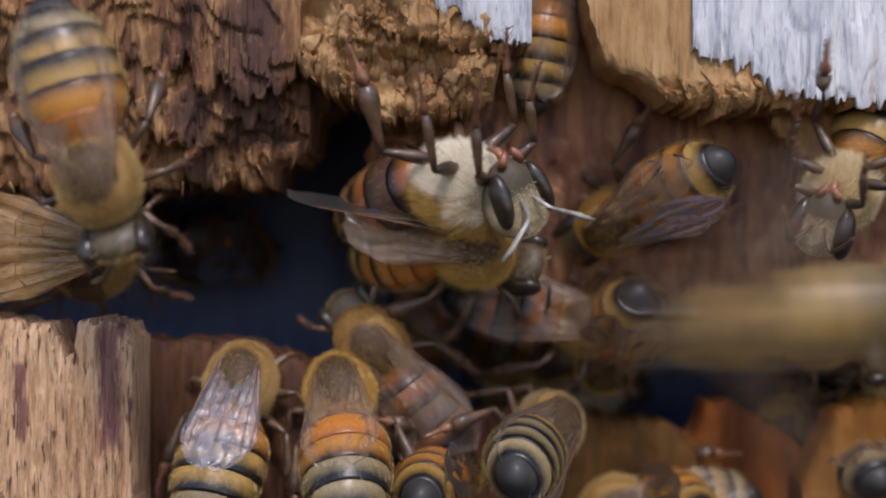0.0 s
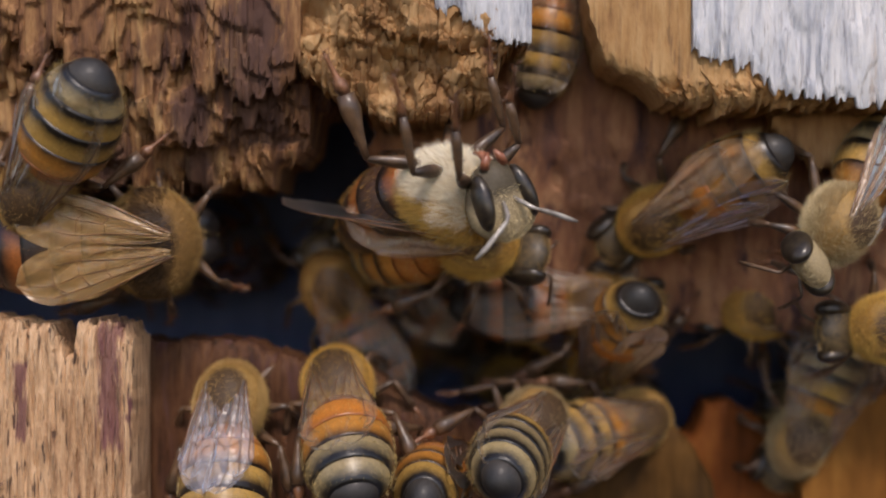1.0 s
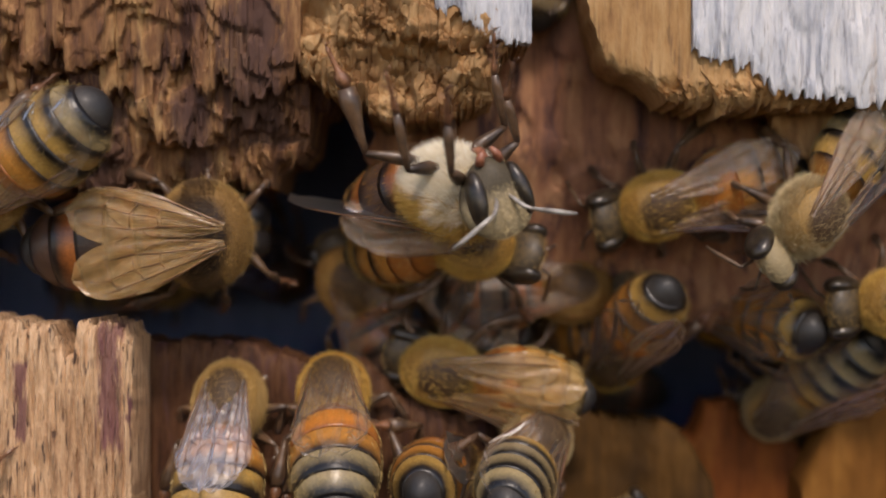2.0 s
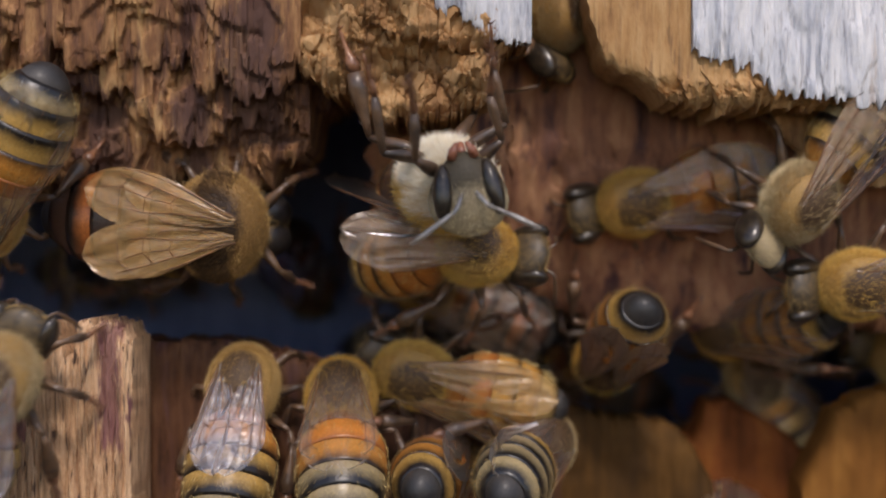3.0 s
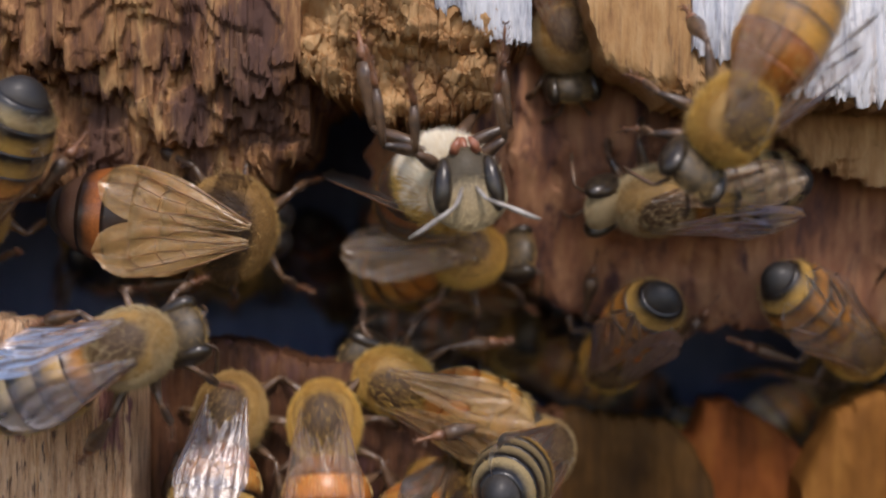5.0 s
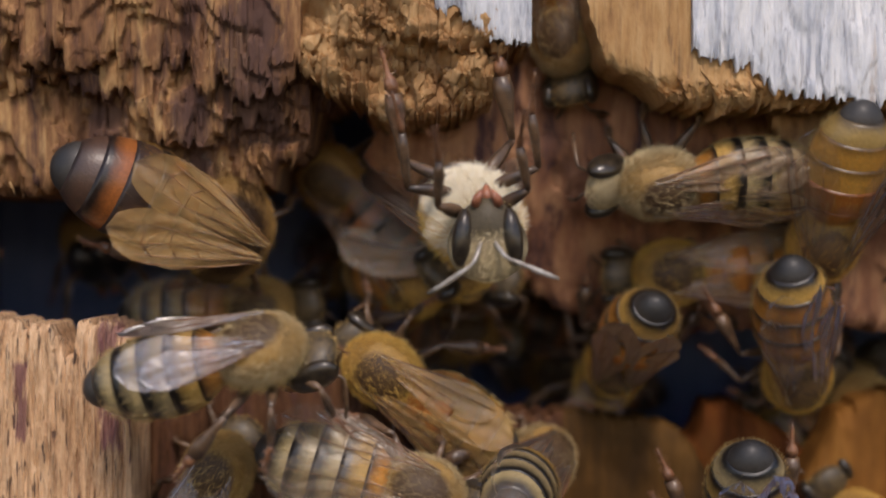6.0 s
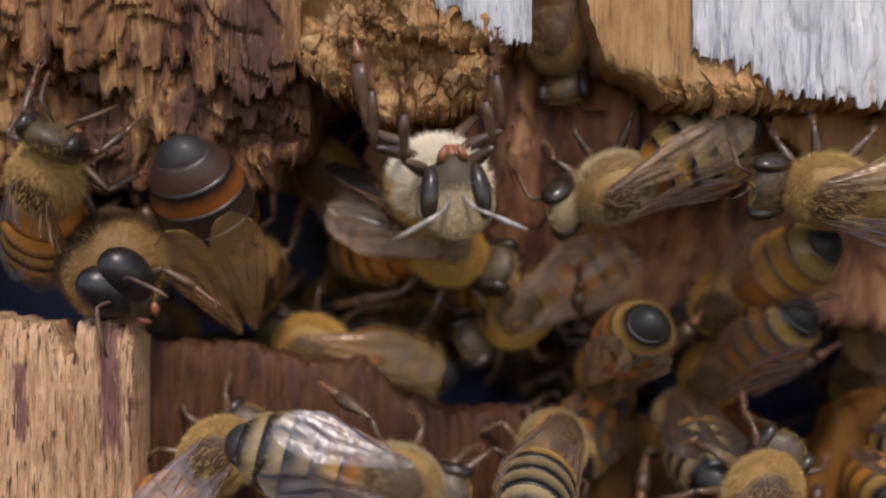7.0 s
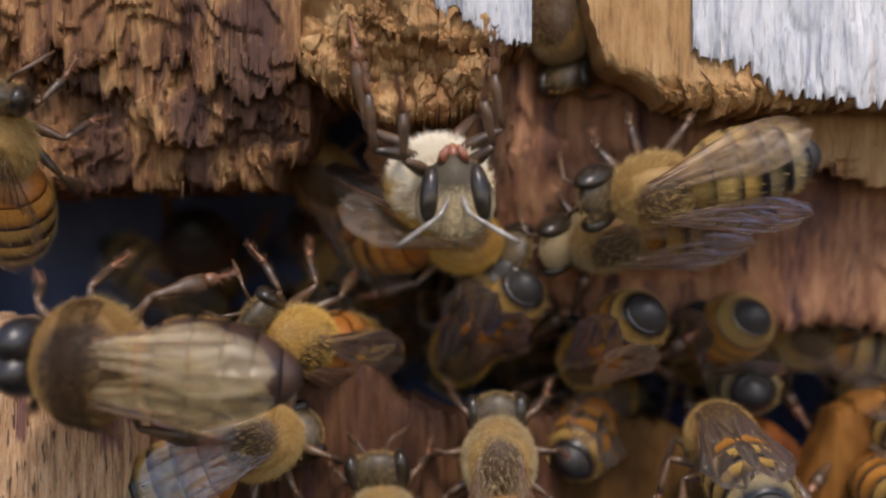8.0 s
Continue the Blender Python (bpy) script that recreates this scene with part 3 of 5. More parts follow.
    for s in (1, -1):
        for kind, ln, ch, bow, lines, base, extra in (("fore", 8.6, 2.7, 0.6, FORE_VEINS, (0.5 + perch, 1.15 * tw * hinge, 1.3 * tw + 0.5 * (1 - hinge) + perch * 0.45), 0), ("hind", 6.0, 1.9, 0.35, HIND_VEINS, (-0.5 + perch * 1.6, 1.2 * tw * hinge, 1.1 * tw + 0.5 * (1 - hinge) + perch * 0.6), 7)):
            def skin_mesh(veins):
                v, f, top, w = wing_sheet(ln * reach, ch, bow)
                vf = vein_lines(top, w, ln * reach, lines) if veins else (v, f)
                return mesh_of(*(vf if s > 0 else flip_y(vf)), VEIN if veins else skin)
            m = shift(*[c * (s if j == 1 else 1) for j, c in enumerate(base)]) @ pose(0, 0, 0, 0, 0, -s * (spread + extra)) @ pose(0, 0, 0, -s * roof, rise if kind == "fore" else rise + 1, 0)
            wing = attach(kind + "wing", cached((kind, s, amber, reach), lambda: skin_mesh(False)), bee, m, ("clear veined wing", "clear amber veined wing", "brown amber veined wing", "cream veined wing", "silvery veined wing")[int(amber)])
            attach("vein_net", cached((kind, s, "v", reach), lambda: skin_mesh(True)), wing)
        for k in range(3):
            joints = leg_parts(stance, k)
            owner = bee
            for (off, vf), nm in zip(joints, ("leg", "tibia", "tarsus")):
                me = cached((nm, stance, k, s), lambda: mesh_of(*(vf if s > 0 else flip_y(vf)), TARSUS_M if nm == "tarsus" else LEG_M))
                owner = attach(nm, me, owner, shift(off.x, off.y * s, off.z))
                if nm == "leg":
                    legs.append(owner)
    return bee, head, ab, feelers, legs


# ---- hive wood ----
def profile(points, x):
    for (x0, z0), (x1, z1) in zip(points, points[1:]):
        if x <= x1:
            return z0 + (z1 - z0) * max(0.0, (x - x0) / (x1 - x0))
    return points[-1][1]


def steps(width, depth, seed):
    """Uneven splintered ends: columns of changing width, each broken off at its own length."""
    rng = random.Random(seed)
    cuts, at = [], -60.0
    while at < 60:
        cuts.append((at, rng.random() ** 1.6 * depth))
        at += width * rng.uniform(0.35, 1.7)

    def f(x):
        for (a, d), (b, e) in zip(cuts, cuts[1:]):
            if a <= x < b:
                k = (x - a) / (b - a)
                return d if k > 0.2 else d * k / 0.2
        return 0.0
    return f


def ledges(v, sharp=0.3):
    """A slope broken into flat steps with steep risers."""
    k = math.floor(v)
    f = max(0.0, (v - k - (1 - sharp)) / sharp)
    return k + f * f * (3 - 2 * f)


def strands(x, z, width, length, seed):
    """Depths of upright strands of wood, each strand snapped off at places of its own."""
    xa = x / width + 0.55 * noise.noise(Vector((x * 0.9, z * 0.35, seed)))
    k = math.floor(xa)
    zz = z / length + 40 * noise.cell(Vector((k + 0.5, 0.5, seed))) + 0.35 * noise.noise(Vector((x * 2.2, z * 1.3, seed + 9)))
    j = math.floor(zz)
    a, b = noise.cell(Vector((k + 0.5, j + 0.5, seed))), noise.cell(Vector((k + 0.5, j + 1.5, seed)))
    f = min(1.0, (zz - j) / 0.92)
    d = a + (b - a) * max(0.0, (zz - j - 0.93) / 0.07)
    groove = min(1.0, min(xa - k, 1 - xa + k) / 0.16)
    return d - 0.35 * (1 - groove) + 0.25 * f


def flakes(x, z, size, seed):
    """Depths of crumbling blocks with steep sides and slightly tilted faces."""
    w = noise.noise_vector(Vector((x * 0.8, z * 0.8, seed))) * 0.35
    p = Vector((x / size + w.x, z / size * 0.85 + w.y, seed))
    dist, pts = noise.voronoi(p)
    c = pts[0]
    h = noise.cell(Vector((c.x * 7.3, c.y * 7.3, seed)))
    tilt = 0.5 * (p.x - c.x) * noise.cell(Vector((c.x * 5.1, c.y * 3.7, seed + 2))) + 0.45 * (p.y - c.y)
    gap = min(1.0, (dist[1] - dist[0]) / 0.16)
    return h + tilt - 0.22 * (1 - gap)


def rot_relief(x, z, chunk, depth, fibre, seed):
    """Fibrous rot: broad layers broken off at different depths, long snapped strands over them."""
    warp = noise.noise_vector(Vector((x * 0.4, z * 0.4, seed)))
    big = noise.fractal(Vector((x * 0.20 * chunk, z * 0.26 * chunk, seed)) + warp * 0.2, 1.0, 2.0, 3)
    terrace = ledges(big * 2.6, 0.16) / 2.6
    bare = max(0.0, min(1.0, 0.5 + 2.0 * noise.noise(Vector((x * 0.22, z * 0.25, seed + 30)))))
    long_ones = strands(x, z, 1.25, 3.6, seed + 1)
    fine = strands(x, z, 0.27, 1.5, seed + 2)
    return depth * 1.1 * terrace + fibre * (0.75 * long_ones * (0.3 + 0.7 * bare) + (0.25 + 0.45 * bare) * fine)


def crumb_relief(x, z, depth, seed):
    """Crumbly rot: blocks at two sizes on a broad swell, fewer of them higher up."""
    high = max(0.25, min(1.0, 1.25 - 0.16 * max(0.0, z - 8.5)))
    swell = noise.fractal(Vector((x * 0.33, z * 0.4, seed)), 1.0, 2.0, 3)
    return depth * (0.9 * swell + high * (0.42 * flakes(x, z, 1.45, seed + 3) + 0.20 * flakes(x, z, 0.5, seed + 5) + 0.10 * strands(x, z, 0.4, 1.2, seed + 6)))


def ragged_slab(name, x0, x1, low, top, front, thick, material, nu, nv, relief, ends=(0.5, 0.8, 1), left=None, up=False, roll=0.5):
    """A board piece whose free edge (lower, or upper where up) is broken to splinters; solid, front towards -y."""
    broken = steps(*ends)
    fine = steps(ends[0] * 0.35, ends[1] * 0.45, ends[2] + 50)
    sign = -1 if up else 1
    fr, bk, faces = [], [], []
    for i in range(nu + 1):
        u = i / nu
        xa = x0 + (x1 - x0) * u
        zb = profile(low, xa) + sign * (broken(xa) + fine(xa) - ends[1] * 0.5)
        for j in range(nv + 1):
            v = (j / nv) ** 1.9
            z = zb + (top - zb) * v
            x = xa if left is None else left(z) + (x1 - left(z)) * u
            d = relief(x, z)
            near = abs(z - zb)
            curve = roll * math.exp(-near / 0.45)
            fr.append((x, front(x, z) - d + curve, z))
            bk.append((x, front(x, z) + thick, z))
    w, n = nv + 1, len(fr)
    for i in range(nu):
        for j in range(nv):
            q = (i * w + j, i * w + w + j, i * w + w + j + 1, i * w + j + 1)
            faces += [q, tuple(n + k for k in q[::-1])]
        faces.append((i * w, n + i * w, n + i * w + w, i * w + w))
        faces.append((i * w + nv, i * w + w + nv, n + i * w + w + nv, n + i * w + nv))
    for j in range(nv):
        faces.append((j, j + 1, n + j + 1, n + j))
        k = nu * w + j
        faces.append((k, n + k, n + k + 1, k + 1))
    me = mesh_of(fr + bk, faces, material)
    bm = bmesh.new()
    bm.from_mesh(me)
    bmesh.ops.recalc_face_normals(bm, faces=bm.faces)
    bm.to_mesh(me)
    bm.free()
    me.set_sharp_from_angle(angle=radians(38))
    return new(name, me)


def box(name, x0, x1, y0, y1, z0, z1, material):
    v = [(x, y, z) for x in (x0, x1) for y in (y0, y1) for z in (z0, z1)]
    f = [(0, 1, 3, 2), (4, 6, 7, 5), (0, 4, 5, 1), (2, 3, 7, 6), (0, 2, 6, 4), (1, 5, 7, 3)]
    me = mesh_of(v, f, material, False)
    return new(name, me)


def splinters(name, count, x0, x1, zf, y0, y1, material, seed, parent, long=1.2, up=False):
    """Loose fibres that stick out of a broken edge."""
    rng = random.Random(seed)
    out = []
    for _ in range(count):
        x = rng.uniform(x0, x1)
        z, y = zf(x) + rng.uniform(0.0, 1.6) * (-1 if up else 1), rng.uniform(y0, y1)
        ln, r = long * rng.uniform(0.3, 1.0), rng.uniform(0.018, 0.05)
        d = Vector((rng.uniform(-0.7, 0.7), rng.uniform(-0.5, 0.2), 1 if up else -1)).normalized() * ln
        p = Vector((x, y, z))
        out.append(tube([p, p + d * 0.5 + Vector((rng.uniform(-0.06, 0.06), 0, 0)), p + d], (r, r * 0.8, r * 0.25), 5))
    ob = new(name, mesh_of(*joined(out), material))
    ob.parent = parent
    return ob


LEFT_EDGE = [(-36.43, 3.42), (-24.12, 3.26), (-20.43, 3.42), (-17.97, 3.57), (-14.89, 3.42), (-11.20, 3.72), (-9.42, 3.42), (-9.17, 4.95), (-7.35, 5.26), (-7.14, 7.42), (-5.66, 8.03)]
MID_EDGE = [(-7.58, 9.28), (-6.68, 8.68), (-5.49, 8.09), (-4.00, 7.34), (-2.51, 6.83), (0.18, 6.74), (1.97, 7.64), (2.63, 8.09), (3.10, 10.32), (3.61, 10.77), (4.51, 11.01)]
RIGHT_EDGE = [(7.64, 10.17), (9.13, 8.98), (9.73, 8.09), (10.92, 7.64), (12.41, 7.19), (15.40, 7.34), (17.78, 7.49), (19.87, 7.49), (23.39, 7.49), (33.30, 7.49)]
BACK_EDGE = [(-10.69, 3.27), (-7.62, 2.76), (-2.86, 1.40), (2.59, 0.71), (4.00, -1.69), (7.55, -3.81), (11.12, -5.07), (16.40, -4.89), (21.19, -4.69), (27.41, -4.69), (42.52, -4.69)]

upper_left = tagged(ragged_slab("wall_upper_rotten", -36, -5.66, LEFT_EDGE, 34, lambda x, z: 2.3 - 0.05 * max(0, z - 4), 9, ROT_DARK, 300, 170,
    lambda x, z: rot_relief(x, z, 0.8, 1.0, 0.30, 3.1), (0.6, 0.8, 11)), "dark brown rotten hive board with splintered lower edge", "hive wall", "", "structure")
upper_mid = tagged(ragged_slab("wall_upper_block", -7.52, 4.57, MID_EDGE, 34, lambda x, z: -0.9 + 0.12 * max(0, 8 - z), 8, ROT_GOLD, 210, 190,
    lambda x, z: crumb_relief(x, z, 1.0, 7.7), (0.55, 0.6, 5)), "crumbling golden-brown rotten block of the hive board", "hive wall", "", "structure")
upper_right = tagged(ragged_slab("wall_upper_bare", 7.64, 37, RIGHT_EDGE, 34, lambda x, z: -0.8, 5, ORANGE, 220, 110,
    lambda x, z: 0.10 * noise.fractal(Vector((x * 2.2, z * 0.35, 1)), 1, 2, 3) + 0.55 * crumb_relief(x, z, 1.0, 2.2) * max(0, min(1, (9.1 - z) / 0.5)), (0.5, 0.6, 8),
    left=lambda z: 9.6 - 0.9 * max(0, min(1, (z - 8.2) / 1.2)) - 1.1 * max(0, min(1, (z - 9.4) / 3.6)) + 0.15 * noise.noise(Vector((z * 1.6, 0, 8)))), "bare orange wood of the hive board, broken edge", "hive wall", "", "structure")
upper_back = tagged(ragged_slab("wall_upper_inner", -4.4, 37, BACK_EDGE, 34, lambda x, z: 5.2 + 2.6 * max(0, min(1, -x / 4)) + (0.45 - 0.29 * max(0, min(1, (x - 15) / 5))) * max(0, 6 - z), 3, RED_INNER, 240, 110,
    lambda x, z: rot_relief(x, z, 0.34, 0.75, 0.09, 5.5), (0.7, 0.8, 21), left=lambda z: -4.4 + 0.8 * noise.noise(Vector((z * 0.8, 3.0, 1.0)))), "damp reddish-brown inner hive wood", "hive wall", "", "structure")

LAYER_A = [(-35.88, 8.82), (-23.76, 8.82), (-21.03, 9.12), (-19.52, 8.82), (-17.24, 8.36), (-14.97, 5.79), (-12.85, 6.09), (-11.79, 6.94), (-8.91, 6.82), (-7.24, 6.64)]
LAYER_B = [(-35.33, 10.32), (-23.39, 10.32), (-19.21, 10.06), (-16.23, 10.41), (-13.40, 10.32), (-13.10, 8.68), (-11.46, 8.62), (-10.56, 8.38), (-8.47, 8.98), (-7.52, 9.88)]
LAYER_C = [(-5.40, 12.66), (-4.23, 12.07), (-2.47, 11.13), (-0.70, 10.84), (1.35, 10.25), (2.82, 10.13), (3.41, 10.43)]
for k, (edge, y, mat, amp) in enumerate(((LAYER_A, 0.9, ROT_DARK, 1.3), (LAYER_B, -0.5, ROT_DARK, 1.5), (LAYER_C, -1.8, ROT_GOLD, 0.9))):
    tagged(ragged_slab("wall_upper_layer_%d" % (k + 1), edge[0][0], edge[-1][0], edge, 33 - k, lambda x, z, y=y: y, 1.6, mat, 280 if k < 2 else 150, 120,
        lambda x, z, k=k: rot_relief(x, z, 0.8, 0.75, 0.26, 13.3 + 5 * k) if k < 2 else crumb_relief(x, z, 0.9, 28.0), (0.8, amp, 71 + k), roll=0.3), "splintered layer of rotten brown hive wood", "hive wall", "", "structure")

LEDGE = [(18.29, 6.66), (20.55, 4.62), (23.13, 3.75), (25.33, 3.52), (39.29, 3.42)]
tagged(ragged_slab("wall_upper_ledge", LEDGE[0][0], 36.9, LEDGE, 33.5, lambda x, z: 2.4, 1.2, ROT_GOLD, 160, 90,
    lambda x, z: rot_relief(x, z, 0.7, 0.45, 0.1, 41.0), (0.7, 0.5, 91), roll=0.3), "light orange-brown inner ledge of rotten hive wood", "hive wall", "", "structure")

PAINT_R = [(13.10, 10.42), (14.14, 9.98), (15.32, 9.53), (16.51, 9.24), (17.40, 8.20), (19.18, 7.99), (20.67, 7.81), (23.28, 7.60), (33.14, 7.60)]
PAINT_M = [(-0.65, 12.74), (0.47, 12.30), (1.36, 11.85), (2.25, 11.11), (3.43, 10.82), (4.52, 10.91)]
paint_right = tagged(ragged_slab("paint_layer_1", 13.10, 37, PAINT_R, 34, lambda x, z: -1.32, 0.5, PAINT, 240, 60,
    lambda x, z: 0.22 * noise.fractal(Vector((x * 2.0, z * 0.25, 4)), 1, 2, 4) + 0.16 * ledges(1.5 * noise.noise(Vector((x * 1.1, z * 0.35, 2))), 0.2), (0.45, 0.7, 31), roll=0.15), "weathered bluish-white paint flaking off bare wood", "paint", "", "structure")
paint_mid = tagged(ragged_slab("paint_layer_2", -0.65, 4.58, PAINT_M, 34, lambda x, z: -2.15, 1.2, PAINT, 110, 60,
    lambda x, z: 0.16 * noise.fractal(Vector((x * 2.5, z * 0.4, 14)), 1, 2, 3), (0.5, 0.8, 33), roll=0.2), "weathered white paint flake on crumbling wood", "paint", "", "structure")
tagged(splinters("splinters", 46, -24, -7.26, lambda x: profile(LEFT_EDGE, x), 0.6, 3.0, ROT_DARK, 1, upper_left), kind="stuff")
tagged(splinters("splinters", 26, -7.28, 3.01, lambda x: profile(MID_EDGE, x), -1.4, 2.0, ROT_GOLD, 2, upper_mid, 0.8), kind="stuff")
tagged(splinters("splinters", 20, 9.79, 24, lambda x: profile(RIGHT_EDGE, x), -1.2, 2.0, ORANGE, 3, upper_right, 0.7), kind="stuff")

POST_EDGE = [(-35.33, -3.55), (-23.39, -3.61), (-22.20, -4.00), (-20.71, -4.09), (-20.35, -4.86), (-19.93, -5.70), (-19.51, -5.58), (-19.30, -4.00), (-17.87, -3.70), (-16.77, -4.09), (-16.47, -4.74)]
lower_post = tagged(ragged_slab("wall_lower_post", -36, -16.44, POST_EDGE, -34, lambda x, z: -1.0 + 0.9 * max(0, (x - -16.98) / 0.6) ** 2 * 0.5, 4.0, TAN, 330, 130,
    lambda x, z: 0.26 * noise.fractal(Vector((x * 4.0, z * 0.30, 6)), 1, 2, 4) + 0.16 * noise.noise(Vector((x * 1.2, z * 0.25, 3))), (0.28, 0.45, 41), up=True, roll=0.35), "weathered tan upright board end with purple-brown stains", "hive wall", "", "structure")
tagged(splinters("splinters", 40, -24, -16.59, lambda x: profile(POST_EDGE, x), -1.2, 3.5, TAN, 4, lower_post, 0.5, True), kind="stuff")

LOW_EDGE = [(-17.98, -5.11), (-12.35, -5.18), (-7.21, -6.40), (-4.63, -6.40), (-2.70, -8.01), (-0.13, -9.30), (7.74, -10.07)]
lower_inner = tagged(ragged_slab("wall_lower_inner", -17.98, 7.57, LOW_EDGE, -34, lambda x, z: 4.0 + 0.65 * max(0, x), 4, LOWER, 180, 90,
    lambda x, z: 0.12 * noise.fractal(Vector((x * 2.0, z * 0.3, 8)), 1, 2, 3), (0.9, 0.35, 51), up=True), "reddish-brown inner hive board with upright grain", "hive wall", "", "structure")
CHIP_A = [(6.93, -10.14), (8.83, -9.90), (10.90, -10.38), (13.66, -10.59), (14.87, -11.35), (16.49, -14.11)]
CHIP_B = [(12.97, -12.72), (15.63, -11.66), (16.51, -9.60), (17.93, -9.39), (19.52, -10.42), (21.83, -11.66), (24.31, -14.85)]
CHIP_C = [(21.64, -14.26), (23.07, -11.20), (23.62, -9.77), (25.05, -9.02), (26.68, -8.54), (37.98, -8.47)]
for k, (edge, y) in enumerate(((CHIP_A, 9.0), (CHIP_B, 11.0), (CHIP_C, 8.0))):
    tagged(ragged_slab("wall_lower_chip_%d" % (k + 1), edge[0][0], edge[-1][0], edge, -34, lambda x, z, y=y: y + 0.3 * math.sin(x * 0.7), 3, PROPOLIS[k], 120, 60,
        lambda x, z: 0.18 * noise.fractal(Vector((x * 0.6, z * 0.5, 8)), 1, 2, 3), (0.7, 0.3, 61 + k), up=True, roll=0.6), ("smooth olive-brown", "smooth red-brown", "smooth orange")[k] + " broken hive board covered with propolis", "hive wall", "", "structure")

# closed hive box behind the gap, haze put into its blue colour
tagged(box("wall_back", -44, 44, 34, 38, -34, 34, HAZE_BOX), "inside wall of the hive, haze painted into its blue-grey", "hive wall", "", "structure")
tagged(box("wall_side_left", -44, -36, 0, 33.9, -34, 34, HAZE_BOX), "inside wall of the hive, haze painted into its blue-grey", "hive wall", "", "structure")
tagged(box("wall_side_right", 37, 44, 0, 33.9, -34, 34, HAZE_BOX), "inside wall of the hive, haze painted into its blue-grey", "hive wall", "", "structure")
tagged(box("ceiling", -44, 44, -2, 38, 34.1, 38, HAZE_BOX), "hive lid seen from inside, haze painted into its blue-grey", "ceiling", "", "structure")
tagged(box("floor", -44, 44, -2, 38, -38, -34.1, HAZE_BOX), "hive floor, haze painted into its blue-grey", "floor", "", "structure")


# ---- the bees of the entrance ----
hanger = honey_bee(coat="russet", stance="hang", pale=2, spread=20, wide=0.9, bend=-42, nod=-10, turn=14, size=1.2, label="honey bee with cream chest fur hanging upside down")
under = honey_bee(coat="golden", stance="stand", spread=2, roof=24, hinge=0.8, bend=42, reach=0.92, amber=1, label="golden honey bee with amber wings beneath another bee")
slot = honey_bee(coat="striped", stance="stand", size=0.92, label="grey-striped honey bee squeezed head down between boards")
rightmid = honey_bee(coat="golden", stance="stand", spread=7, amber=True, label="honey bee with orange abdomen and dark tail tip")
pale = honey_bee(coat="striped", stance="hang", spread=7, pale=True, amber=True, label="honey bee with pale fur clinging under the board")
visitor = honey_bee(coat="honey", stance="hang", spread=16, label="large honey bee with orange and straw banded abdomen")
tailout = honey_bee(coat="golden", stance="stand", nod=20, label="honey bee with its dark tail tip turned outward")
leftup = honey_bee(coat="straw", wide=1.12, stance="stand", spread=5, label="golden honey bee climbing on the rotten board")
wingfan = honey_bee(coat="rust", drone=True, wide=1.12, size=1.12, stance="stand", spread=16, hinge=0.35, perch=1.0, nod=58, reach=0.86, roof=0, rise=-2, amber=2, label="brown drone with fanned amber wings")
lowone = honey_bee(coat="straw", stance="stand", wide=1.1, spread=1, roof=8, rise=6, amber=4, reach=0.8, nod=48, label="straw-banded honey bee on the lower inner board")
lowtwo = honey_bee(coat="amber", stance="stand", wide=1.1, spread=3, roof=8, rise=2, reach=0.8, nod=48, label="golden honey bee with broad amber abdomen rings")
crosser = honey_bee(coat="striped", stance="stand", spread=8, amber=4, reach=0.84, roof=30, nod=20, label="grey-banded honey bee with silvery wings crossing the boards")
leanwing = honey_bee(coat="rust", stance="stand", nod=28, spread=7, label="rusty honey bee with long folded wings in the gap")
facing = honey_bee(coat="honey", stance="stand", nod=28, spread=6, amber=2, label="tan honey bee with folded wings behind its neighbours")
striped_tail = honey_bee(coat="striped", stance="stand", nod=28, bend=-14, label="grey-striped honey bee with curled abdomen, tail outward")
redback = honey_bee(coat="rust", stance="stand", spread=5, label="rusty-brown honey bee deep in the gap")
orangeback = honey_bee(coat="golden", stance="stand", spread=5, amber=True, label="orange honey bee walking deep along the gap")
goldright = honey_bee(coat="banded", stance="stand", spread=5, nod=24, label="golden honey bee with folded wings by the broken board")
wingdown = honey_bee(coat="striped", stance="stand", nod=28, spread=13, label="grey honey bee with wings spread at the dark gap")
bottomright = honey_bee(coat="straw", stance="stand", nod=28, spread=4, label="grey-striped honey bee on the lower broken board")
roundtail = honey_bee(coat="golden", stance="stand", label="yellow honey bee with its tail turned outward")
lander = honey_bee(coat="buff", stance="hang", spread=15, amber=True, label="honey bee landing under the white painted board")
drone = honey_bee(coat="dusky", drone=True, nod=-22, wide=1.0, stance="stand", spread=3, roof=14, hinge=0.7, amber=3, reach=1.0, size=1.14, label="big-eyed brown drone walking out onto the lower board")
behind = honey_bee(coat="straw", stance="stand", label="dim honey bee in the shade of the gap")
circling = honey_bee(coat="rust", stance="stand", label="dim honey bee under the inner board")
edge = honey_bee(coat="golden", stance="stand", label="golden honey bee in the far part of the gap")
flier = honey_bee(coat="buff", stance="stand", spread=70, label="honey bee flying past with spread wings")
deepa = honey_bee(coat="rust", stance="stand", label="dim honey bee far inside the hive")
deepb = honey_bee(coat="straw", stance="stand", label="dim honey bee far inside the hive")
deepc = honey_bee(coat="straw", stance="stand", label="dim honey bee far inside the hive")
deepd = honey_bee(coat="golden", stance="stand", label="dim honey bee far inside the hive")
slot_tail = honey_bee(coat="straw", stance="stand", spread=3, size=0.92, label="honey bee climbing up between boards, dark tail outward")
redwing = honey_bee(coat="rust", stance="stand", spread=4, amber=True, label="rusty honey bee with reddish wings in the gap")
filler_gold = honey_bee(coat="golden", stance="stand", spread=4, nod=28, label="golden honey bee packed among others below the board")
